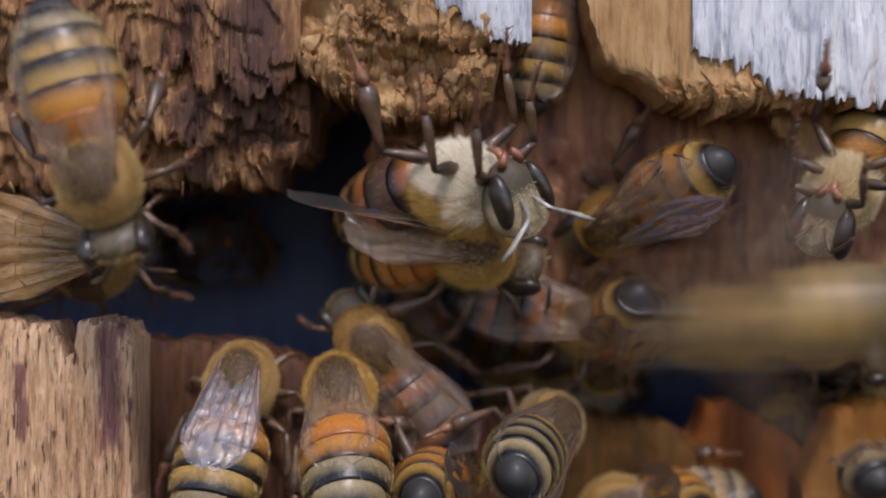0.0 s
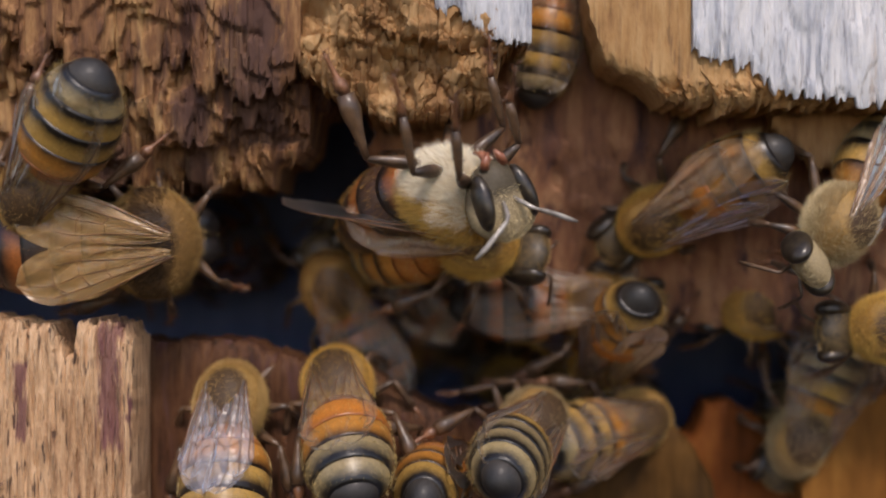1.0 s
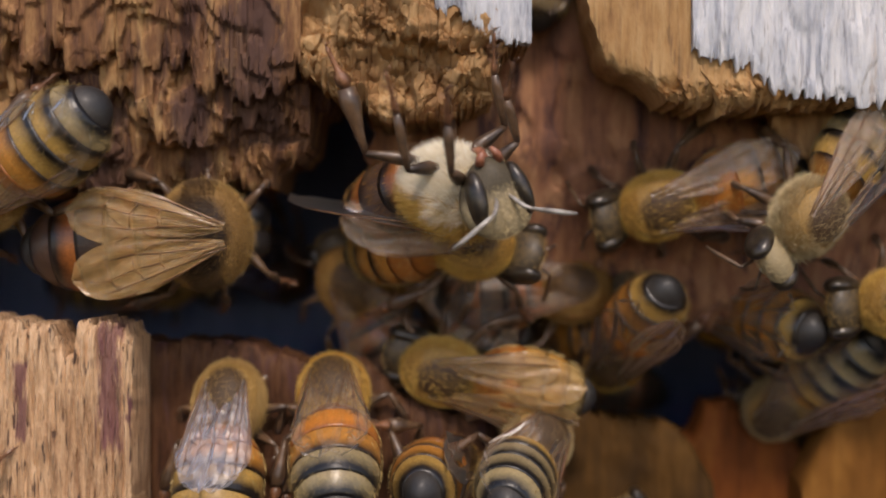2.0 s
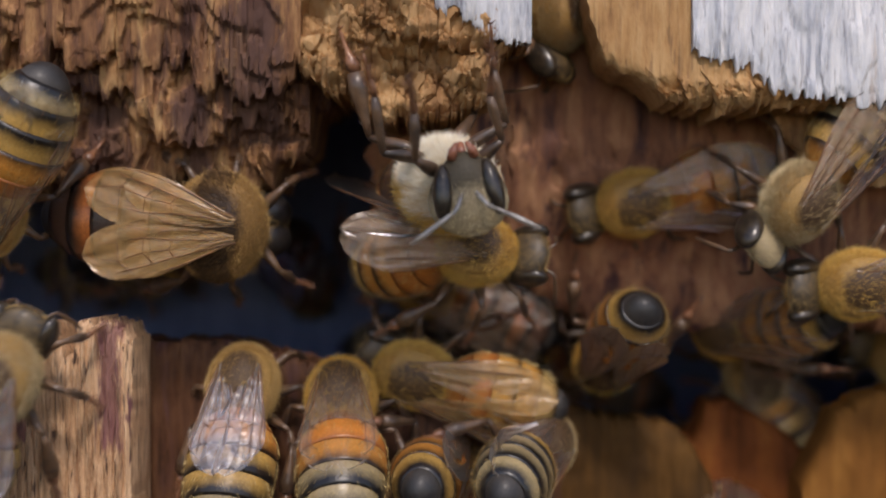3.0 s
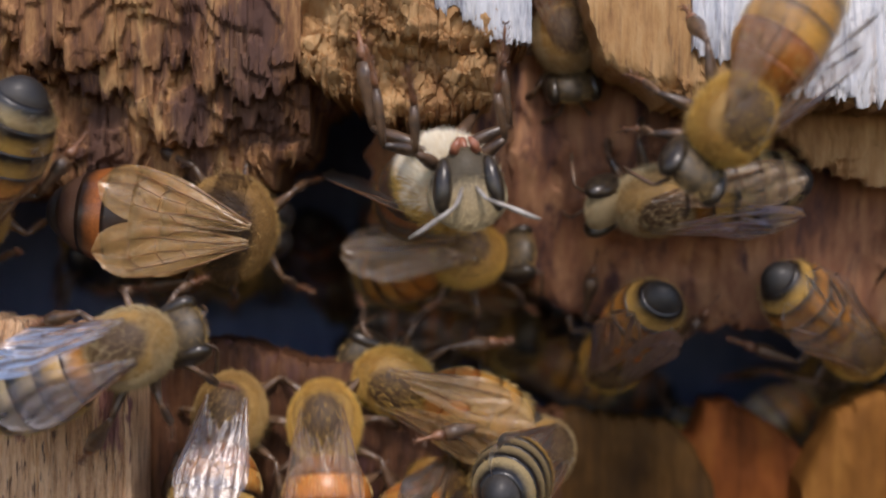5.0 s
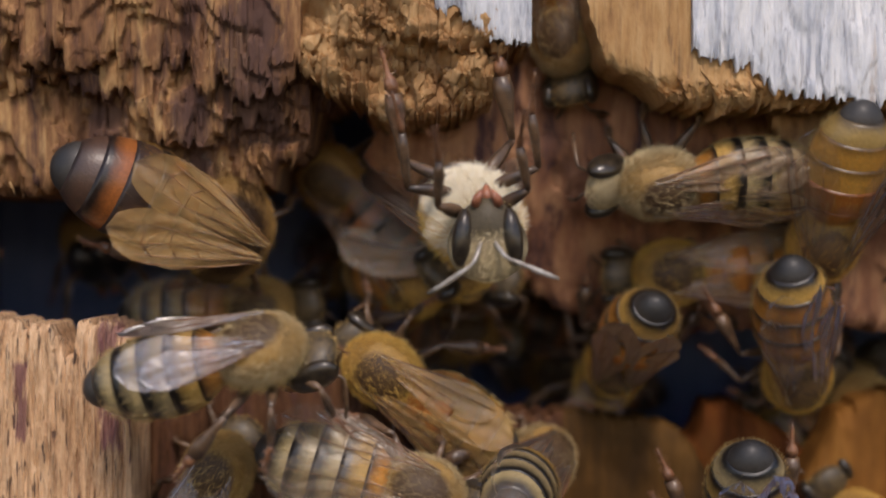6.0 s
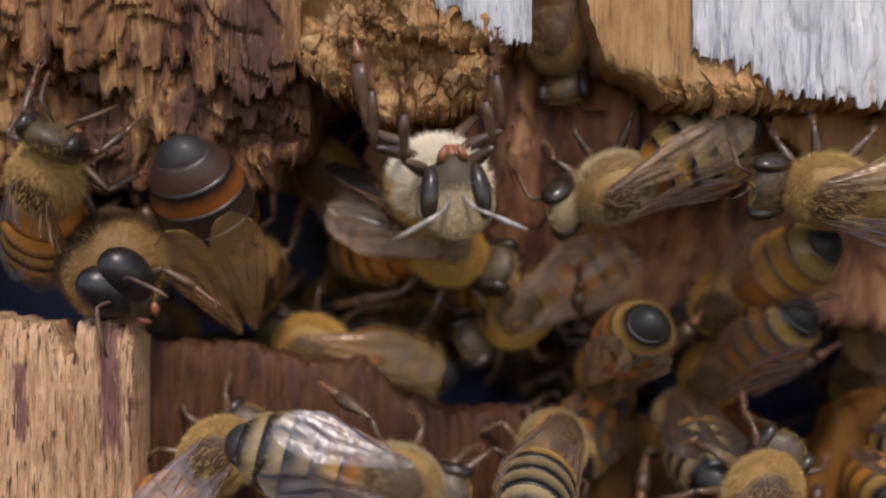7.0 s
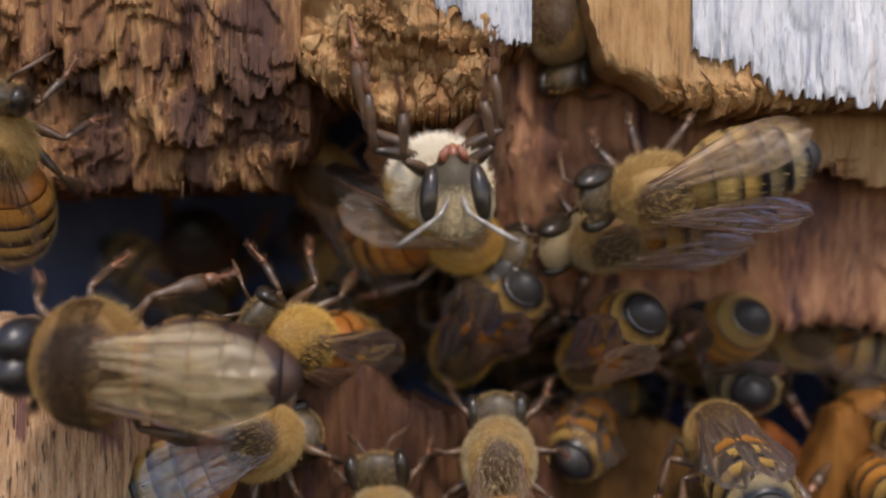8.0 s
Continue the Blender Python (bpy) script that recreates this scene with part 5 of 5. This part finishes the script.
    walk(orangeback[0], [(0.00, between((32.27, 11.00, -7.09), (45.04, 11.00, -4.17), 0)), (4.50, between((28.11, 10.00, -2.09), (41.19, 10.00, -1.34), 0)), (5.80, between((11.63, 7.00, -2.04), (24.69, 7.00, -0.92), 0)), (6.00, between((9.10, 7.00, -1.69), (22.18, 7.00, -0.92), 0)), (6.50, between((4.22, 6.00, -4.15), (16.37, 6.00, 0.74), 0)), (7.00, between((0.76, 9.00, -6.26), (11.90, 9.00, 0.64), 0)), (7.50, between((-2.17, 9.00, -6.40), (9.66, 9.00, -0.77), 0)), (8.00, between((-0.15, 14.67, -9.25), (3.80, 5.33, -0.95), 0))])
    walk(goldright[0], [(0.00, between((18.56, 9.00, -5.87), (31.53, 9.00, -4.07), 0)), (0.50, between((17.81, 9.00, -5.11), (30.90, 9.00, -5.52), 0)), (1.00, between((14.87, 9.00, -3.61), (27.97, 9.00, -3.40), 0)), (1.50, between((16.44, 14.96, -1.83), (19.54, 3.04, -6.31), 0)), (1.70, between((16.47, 15.17, -2.58), (20.12, 2.83, -5.03), 0)), (2.80, between((14.50, 15.57, -5.60), (21.23, 4.43, -4.18), 0)), (3.00, between((15.42, 14.53, -5.52), (22.22, 3.47, -3.80), 0)), (3.50, between((14.69, 5.00, -3.87), (27.79, 5.00, -4.19), 0)), (4.00, between((21.68, 14.02, -7.12), (21.02, 1.98, -1.99), 0)), (4.50, between((27.79, 10.88, -7.36), (17.94, 5.12, -0.94), 0)), (4.70, between((28.08, 11.18, -7.39), (18.51, 4.82, -1.10), 0)), (5.80, between((24.27, 7.71, -10.47), (17.84, 0.29, -1.80), 0)), (6.00, between((21.36, 8.20, -10.54), (18.61, -0.20, -0.88), 0)), (6.50, between((19.44, 4.00, -12.54), (18.58, 4.00, 0.54), 0)), (7.00, between((14.78, 13.08, -9.61), (20.45, 2.92, -3.61), 0)), (7.50, between((22.71, 15.38, -10.46), (15.31, 8.62, -2.02), 0)), (8.00, between((22.21, 17.69, -9.98), (15.24, 8.31, -4.07), 0))])
    walk(wingdown[0], [(0.00, between((23.66, 9.00, -6.52), (36.09, 9.00, -10.66), 0)), (0.50, between((20.60, 9.00, -7.77), (32.94, 9.00, -12.17), 0)), (1.00, between((20.11, 9.00, -15.67), (25.15, 9.00, -3.58), 0)), (1.50, between((20.90, 12.17, -12.56), (22.17, 3.83, -2.53), 0)), (1.70, between((20.09, 12.49, -12.97), (22.71, 3.51, -3.80), 0)), (3.00, between((18.31, 15.00, -4.69), (24.85, 15.00, -16.04), 0)), (3.50, between((15.86, 15.00, -3.23), (20.06, 15.00, -15.64), 0)), (4.00, between((24.35, 16.00, -4.64), (20.28, 16.00, -17.09), 0)), (4.30, between((24.40, 10.00, -4.94), (21.48, 10.00, -17.71), 0)), (4.70, between((29.09, 11.00, -6.59), (24.49, 11.00, -18.85), 0)), (6.00, between((27.60, 12.00, -8.75), (33.14, 12.00, -20.62), 0)), (7.00, between((24.68, 13.00, -2.97), (33.94, 13.00, -12.23), 0)), (7.50, between((21.00, 13.00, -3.57), (32.52, 13.00, -9.81), 0)), (8.00, between((18.82, 13.00, -5.14), (31.80, 13.00, -6.97), 0))])
    walk(bottomright[0], [(0.00, between((6.17, 9.00, -15.90), (19.25, 9.00, -15.22), 0)), (0.50, between((5.83, 9.00, -15.22), (18.91, 9.00, -15.90), 0)), (1.00, between((15.03, 12.50, -10.08), (5.62, 3.50, -11.46), 0)), (1.50, between((14.28, 8.00, -18.29), (2.12, 8.00, -23.16), 0)), (4.70, between((15.64, 0.00, -19.48), (15.64, 0.00, -32.58), 0)), (5.50, between((17.27, 4.11, -19.62), (15.22, -4.11, -9.62), 0)), (6.00, between((17.00, 4.33, -19.69), (15.30, -4.33, -10.01), 0)), (6.50, between((19.28, 0.00, -10.99), (13.50, 0.00, -22.74), 0)), (7.00, between((19.65, 0.00, -9.53), (11.92, 0.00, -20.11), 0)), (7.50, between((14.96, 6.19, -9.24), (15.80, -6.19, -13.43), 0)), (8.00, between((15.12, 6.25, -9.06), (15.81, -6.25, -12.90), 0))])
    walk(roundtail[0], [(0.00, between((1.23, 9.45, -12.82), (-1.09, -3.45, -13.01), 0)), (1.00, between((0.88, 9.49, -12.47), (-0.94, -3.49, -12.72), 0)), (3.00, between((0.88, 9.49, -12.12), (-0.94, -3.49, -12.43), 0)), (4.70, between((0.53, 9.49, -12.11), (-1.08, -3.49, -12.73), 0)), (5.80, between((-1.12, 3.00, -14.05), (-2.30, 3.00, -27.10), 0)), (8.00, between((-0.46, 3.00, -14.21), (-1.70, 3.00, -27.25), 0))])
    walk(lander[0], [(0.00, between((35.49, -2.00, 1.80), (48.57, -2.00, 1.19), 25)), (6.00, between((26.70, -2.00, 2.99), (39.74, -2.00, 1.77), 25)), (6.50, between((19.42, -2.00, 3.28), (32.48, -2.00, 2.36), 25)), (7.00, between((15.58, -2.00, 3.12), (28.68, -2.00, 2.66), 25)), (7.20, between((13.75, -2.00, 3.56), (26.84, -2.00, 2.96), 25)), (7.40, between((10.84, -2.00, 5.53), (23.73, -2.00, 3.20), 25)), (7.50, between((10.25, -2.00, 5.53), (23.14, -2.00, 3.20), 25)), (8.00, between((6.81, -1.00, 2.25), (19.66, -1.00, 4.82), 30))])
    walk(drone[0], [(0.00, between((-23.37, 15.35, -1.46), (-24.19, 28.65, 5.28), 0)), (5.80, between((-23.37, 15.35, -1.46), (-24.19, 28.65, 5.28), 0)), (6.50, between((-20.42, 7.51, -1.99), (-23.28, 20.49, 4.82), 0)), (6.80, between((-17.81, -0.72, -3.10), (-21.54, 12.72, 2.20), 0)), (7.00, between((-16.95, -3.02, -2.13), (-20.29, 11.02, 1.66), 0)), (7.20, between((-17.00, -5.37, -6.06), (-18.61, 7.37, 1.55), 0)), (7.40, between((-17.12, -7.74, -8.35), (-16.24, 3.74, 1.15), 0)), (7.50, between((-17.33, -7.93, -9.51), (-14.48, 1.93, 1.34), 0)), (7.60, between((-17.89, -9.49, -8.74), (-13.40, 1.49, 0.34), 0)), (7.80, between((-21.23, -7.00, -8.90), (-8.06, -7.00, -1.86), 0)), (8.00, between((-22.16, -7.00, -5.02), (-7.26, -7.00, -6.15), 5))])
    walk(behind[0], [(0.00, between((-18.28, 27.00, 0.05), (-30.94, 27.00, 3.43), -10)), (1.70, between((-15.60, 24.00, -2.46), (-28.70, 24.00, -2.46), -10)), (2.80, between((-18.38, 29.00, -1.72), (-31.48, 29.00, -1.72), -10)), (4.70, between((-13.79, 29.00, -1.75), (-26.86, 29.00, -0.82), -10)), (5.80, between((-7.16, 11.00, -3.41), (-20.23, 11.00, -4.30), 0)), (6.00, between((-7.16, 11.00, -3.41), (-20.23, 11.00, -4.30), 0)), (6.50, between((-10.11, 12.00, -4.64), (-23.20, 12.00, -4.26), 0)), (7.00, between((-15.01, 17.00, -8.52), (-25.43, 17.00, -0.58), 0)), (8.00, between((-14.60, 25.00, -7.16), (-25.18, 25.00, 0.54), 0))])
    walk(circling[0], [(0.00, between((10.10, 11.00, 5.11), (6.62, 11.00, -7.52), 20)), (0.50, between((10.81, 11.00, 5.82), (7.33, 11.00, -6.81), 20)), (1.00, between((11.68, 10.00, 7.32), (9.02, 10.00, -5.51), 20)), (1.70, between((11.94, 10.00, 7.40), (10.15, 10.00, -5.58), 20)), (2.80, between((11.35, 14.00, 8.04), (17.44, 14.00, -3.56), 20)), (4.00, between((12.21, 14.00, 6.28), (20.32, 14.00, -4.01), 20)), (4.70, between((10.08, 14.00, 6.42), (17.83, 14.00, -4.14), 20)), (6.00, between((-9.78, 9.00, 7.41), (-0.84, 9.00, -2.17), 20)), (7.00, between((-10.30, 9.00, 7.68), (-1.19, 9.00, -1.74), 20)), (8.00, between((-10.13, 9.00, 7.41), (-1.19, 9.00, -2.17), 20))])
    walk(edge[0], [(0.00, between((24.32, 7.00, -6.62), (37.17, 7.00, -4.05), 0)), (0.50, between((21.63, 6.00, -5.62), (34.71, 6.00, -4.91), 0)), (1.00, between((20.61, 3.00, -4.76), (33.67, 3.00, -3.73), 0)), (1.70, between((21.18, 3.00, -3.82), (34.21, 3.00, -2.46), 0)), (3.00, between((18.58, 2.00, -2.53), (31.56, 2.00, -0.83), 10)), (3.50, between((16.08, 1.00, -2.73), (28.56, 1.00, 1.26), 10)), (4.00, between((26.67, 6.00, 0.39), (39.65, 6.00, -1.32), 0)), (5.00, between((25.89, 4.00, 0.09), (38.83, 4.00, -1.95), 0)), (7.00, between((27.24, 6.00, -1.19), (40.02, 6.00, -4.04), 0)), (7.50, between((25.69, 8.00, -3.97), (38.70, 8.00, -5.50), 0)), (8.00, between((24.20, 9.00, -3.39), (37.28, 9.00, -4.13), 0))])
    walk(flier[0], [(0.00, between((9.34, -9.00, -4.29), (22.31, -9.00, -2.44), 20)), (0.10, between((30.74, -9.00, -4.82), (43.71, -9.00, -2.96), 20)), (0.20, between((46.37, -9.00, -5.29), (59.41, -9.00, -4.05), 20)), (2.60, between((10.50, -20.00, 23.84), (23.60, -20.00, 23.84), 0)), (2.80, between((2.89, -20.00, 19.31), (13.03, -20.00, 11.02), 0)), (2.90, between((0.04, -20.00, 13.87), (10.03, -20.00, 5.39), 0)), (3.00, between((-5.62, -20.00, 23.09), (4.82, -20.00, 15.18), 0)), (4.00, between((45.86, -9.00, -1.53), (58.96, -9.00, -1.53), 0)), (5.20, between((17.41, -9.00, -22.27), (30.41, -9.00, -23.89), 0)), (5.60, between((10.58, -9.00, -17.20), (23.68, -9.00, -17.20), 0)), (5.80, between((3.54, -9.00, -12.18), (16.62, -9.00, -11.40), 0)), (6.00, between((-3.21, -9.00, -19.94), (9.79, -9.00, -18.39), 0)), (8.00, between((-3.26, -9.00, -27.65), (9.84, -9.00, -27.65), 0))])
    walk(deepa[0], [(0.00, between((3.27, 28.00, -7.75), (15.90, 28.00, -11.24), 0)), (4.00, between((4.90, 28.00, -8.60), (17.73, 28.00, -11.26), 0)), (8.00, between((2.44, 28.00, -9.06), (15.42, 28.00, -10.79), 0))])
    walk(deepb[0], [(0.00, between((25.70, 16.00, -8.81), (16.67, 16.00, -18.31), 0)), (2.50, between((26.33, 16.00, -8.51), (17.55, 16.00, -18.22), 0)), (4.00, between((12.46, 17.00, -4.58), (15.03, 17.00, -17.42), 0)), (5.00, between((29.55, 17.00, -6.35), (19.07, 17.00, -14.21), 0)), (8.00, between((29.18, 14.00, -8.48), (25.04, 14.00, -20.91), 0))])
    walk(deepc[0], [(0.00, between((5.91, 30.00, -6.95), (-7.15, 30.00, -7.96), 0)), (4.00, between((5.03, 30.00, -6.95), (-8.03, 30.00, -7.96), 0)), (8.00, between((4.15, 30.00, -6.51), (-8.91, 30.00, -7.51), 0))])
    walk(deepd[0], [(0.00, between((24.43, 20.00, -11.56), (37.21, 20.00, -14.40), 0)), (4.00, between((24.75, 20.00, -12.34), (37.68, 20.00, -14.41), 0)), (8.00, between((13.42, 18.00, -9.11), (7.93, 18.00, -21.00), 0))])
    walk(bottomgrey[0], [(0.00, between((2.58, -2.00, -23.83), (-10.45, -2.00, -22.52), 20)), (5.00, between((2.58, -2.00, -22.36), (-10.45, -2.00, -21.05), 20)), (5.80, between((2.94, -2.00, -13.10), (-10.08, -2.00, -11.66), 20)), (6.00, between((3.06, -2.00, -13.94), (-9.46, -2.00, -10.09), 20)), (6.50, between((4.04, -2.00, -15.21), (-8.10, -2.00, -10.29), 20)), (7.00, between((5.71, -1.00, -21.59), (-5.65, -1.00, -15.05), 10)), (7.40, between((-1.33, 0.00, -15.39), (-1.33, 0.00, -28.49), 0)), (8.00, between((-3.64, 0.00, -10.58), (-2.21, 0.00, -23.60), 0))])
    walk(redwing[0], [(0.00, between((-7.16, 20.00, 3.09), (2.11, 20.00, -6.17), 0)), (1.00, between((-8.10, 16.00, 2.66), (1.41, 16.00, -6.35), -20)), (1.50, between((-8.20, 11.00, 2.36), (1.74, 11.00, -6.17), -20)), (1.70, between((-7.19, 9.00, 1.78), (3.47, 9.00, -5.83), -20)), (2.80, between((-5.39, 18.00, -1.02), (6.63, 18.00, -6.23), 0)), (5.00, between((-3.36, 28.00, -2.63), (9.06, 28.00, -6.78), 0)), (8.00, between((-3.51, 30.00, -5.29), (9.33, 30.00, -7.86), 0))])
    walk(slot_tail[0], [(0.00, between((7.01, 4.00, 19.44), (4.84, 4.00, 7.59), 0)), (0.50, between((7.68, 4.00, 19.52), (5.26, 4.00, 7.71), 0)), (1.00, between((7.34, 4.00, 19.82), (5.22, 4.00, 7.96), 0)), (1.50, between((6.52, 4.00, 20.11), (4.66, 4.00, 8.21), 0)), (1.70, between((6.51, 4.00, 20.41), (4.76, 4.00, 8.49), 0)), (2.30, between((6.61, 4.00, 27.66), (5.63, 4.00, 15.65), 0)), (8.00, between((6.60, 4.00, 28.95), (5.95, 4.00, 16.92), 0))])
    walk(filler_gold[0], [(0.00, between((16.65, 21.21, -4.76), (22.38, 10.79, 0.74), 0)), (1.70, between((17.70, 20.49, -4.72), (22.69, 9.51, 0.38), 0)), (3.00, between((18.71, 17.00, -11.64), (11.44, 17.00, -22.54), 0)), (4.70, between((18.71, 17.00, -11.64), (11.44, 17.00, -22.54), 0)), (5.80, between((12.68, 14.00, -4.37), (6.83, 14.00, -16.09), 0)), (7.00, between((11.92, 17.57, -7.63), (7.49, 6.43, -12.90), 0)), (8.00, between((12.12, 17.62, -8.02), (7.49, 6.38, -12.89), 0))])
    walk(filler_tan[0], [(0.00, between((24.98, 14.00, -7.59), (35.98, 14.00, -14.71), 0)), (1.50, between((22.81, 12.00, -2.44), (32.67, 12.00, -11.07), 0)), (3.00, between((25.85, 14.00, -5.78), (38.40, 14.00, -9.55), 0)), (4.70, between((29.31, 14.00, -4.17), (42.28, 14.00, -6.02), 0)), (6.00, between((23.53, 12.00, -7.09), (33.38, 12.00, -15.72), 0)), (7.00, between((26.60, 17.32, -8.37), (27.69, 4.68, -11.61), 0)), (8.00, between((27.39, 17.39, -8.38), (27.66, 4.61, -11.28), 0))])
    walk(filler_grey[0], [(0.00, between((24.58, 18.26, -10.01), (25.48, 5.74, -13.76), 0)), (0.50, between((23.46, 18.38, -10.80), (23.47, 5.62, -13.74), 0)), (1.50, between((20.75, 14.00, -7.40), (30.30, 14.00, -16.36), 0)), (3.00, between((17.84, 19.29, -13.66), (17.18, 6.71, -17.28), 0)), (4.00, between((12.42, 15.00, -4.83), (14.58, 15.00, -17.75), 0)), (4.70, between((11.34, 15.00, -10.65), (15.48, 15.00, -23.08), 0)), (6.00, between((12.52, 8.00, -15.80), (18.38, 8.00, -27.51), 0)), (6.80, between((14.78, 13.44, -11.62), (15.40, 0.56, -13.97), 0)), (7.00, between((14.94, 14.27, -9.16), (15.06, 1.73, -12.98), 0)), (7.50, between((17.21, 18.10, -6.91), (19.95, 5.90, -10.83), 0)), (8.00, between((18.48, 20.44, -6.31), (18.73, 7.56, -8.73), 0))])
    walk(filler_deep[0], [(0.00, between((-12.87, 26.20, -1.23), (-16.61, 13.80, 0.77), 0)), (1.70, between((-11.40, 28.05, -2.55), (-15.18, 15.95, 0.79), 0)), (3.00, between((-10.24, 33.46, -5.44), (-11.54, 22.54, 1.67), 0)), (4.70, between((-8.52, 34.71, -5.51), (-9.18, 23.29, 0.86), 0)), (6.00, between((-5.69, 20.17, -3.12), (-10.07, 31.83, 0.94), 0)), (7.00, between((-5.40, 15.83, -1.84), (-7.96, 28.17, 1.77), 0)), (7.50, between((-4.43, 11.94, -2.11), (-7.61, 24.06, 1.70), 0)), (8.00, between((-5.87, 12.04, -1.75), (-10.08, 23.96, 1.69), 0))])
    walk(filler_low[0], [(0.00, between((11.17, 16.31, -14.68), (14.54, 3.69, -15.59), 0)), (0.50, between((12.23, 18.38, -11.57), (14.29, 5.62, -13.74), 0)), (1.50, between((9.34, 10.00, -14.10), (16.85, 10.00, -24.83), 0)), (4.70, between((23.03, 8.00, -16.48), (28.89, 8.00, -28.19), 0)), (6.00, between((22.37, 8.00, -13.03), (30.23, 8.00, -23.51), 0)), (7.00, between((26.36, 15.42, -11.91), (25.60, 2.58, -14.40), 0)), (8.00, between((26.79, 14.50, -12.88), (25.81, 1.50, -14.17), 0))])
    walk(filler_mid[0], [(0.00, between((5.51, 16.31, -2.23), (13.00, 5.69, -3.91), 15)), (1.00, between((4.44, 17.40, -4.55), (11.83, 6.60, -4.95), 15)), (1.70, between((3.67, 17.24, -4.92), (11.53, 6.76, -5.30), 15)), (3.00, between((1.27, 20.00, -5.99), (14.20, 20.00, -8.14), 0)), (4.70, between((1.62, 22.00, -6.99), (14.61, 22.00, -8.68), 0)), (6.00, between((-0.13, 6.18, -1.29), (-5.15, 17.82, -4.58), 0)), (7.00, between((-3.22, 17.51, -1.11), (6.00, 8.49, -3.38), 0)), (7.50, between((-1.67, 16.77, -6.80), (5.90, 7.23, -1.98), 0)), (8.00, between((0.60, 15.57, -7.44), (4.71, 4.43, -1.90), 0))])
    for k, bee in enumerate((hanger, under, slot, rightmid, pale, visitor, tailout, leftup, wingfan, lowone, lowtwo, crosser, leanwing, facing, striped_tail, redback, orangeback, goldright, wingdown, bottomright, roundtail, lander, drone, behind, circling, edge, flier, deepa, deepb, deepc, deepd, bottomgrey, slot_tail, redwing, filler_gold, filler_tan, filler_grey, filler_deep, filler_low, filler_mid)):
        for j, ob in enumerate(bee[3]):
            quiver(ob, 9, 10 * k + j, 20)
        for j, ob in enumerate(bee[4]):
            quiver(ob, 2 if bee is hanger else 5, 500 + 10 * k + j, 16)
        quiver(bee[1], 3, 900 + k, 10)
        quiver(bee[2], 1.5, 1200 + k, 16)


motions()
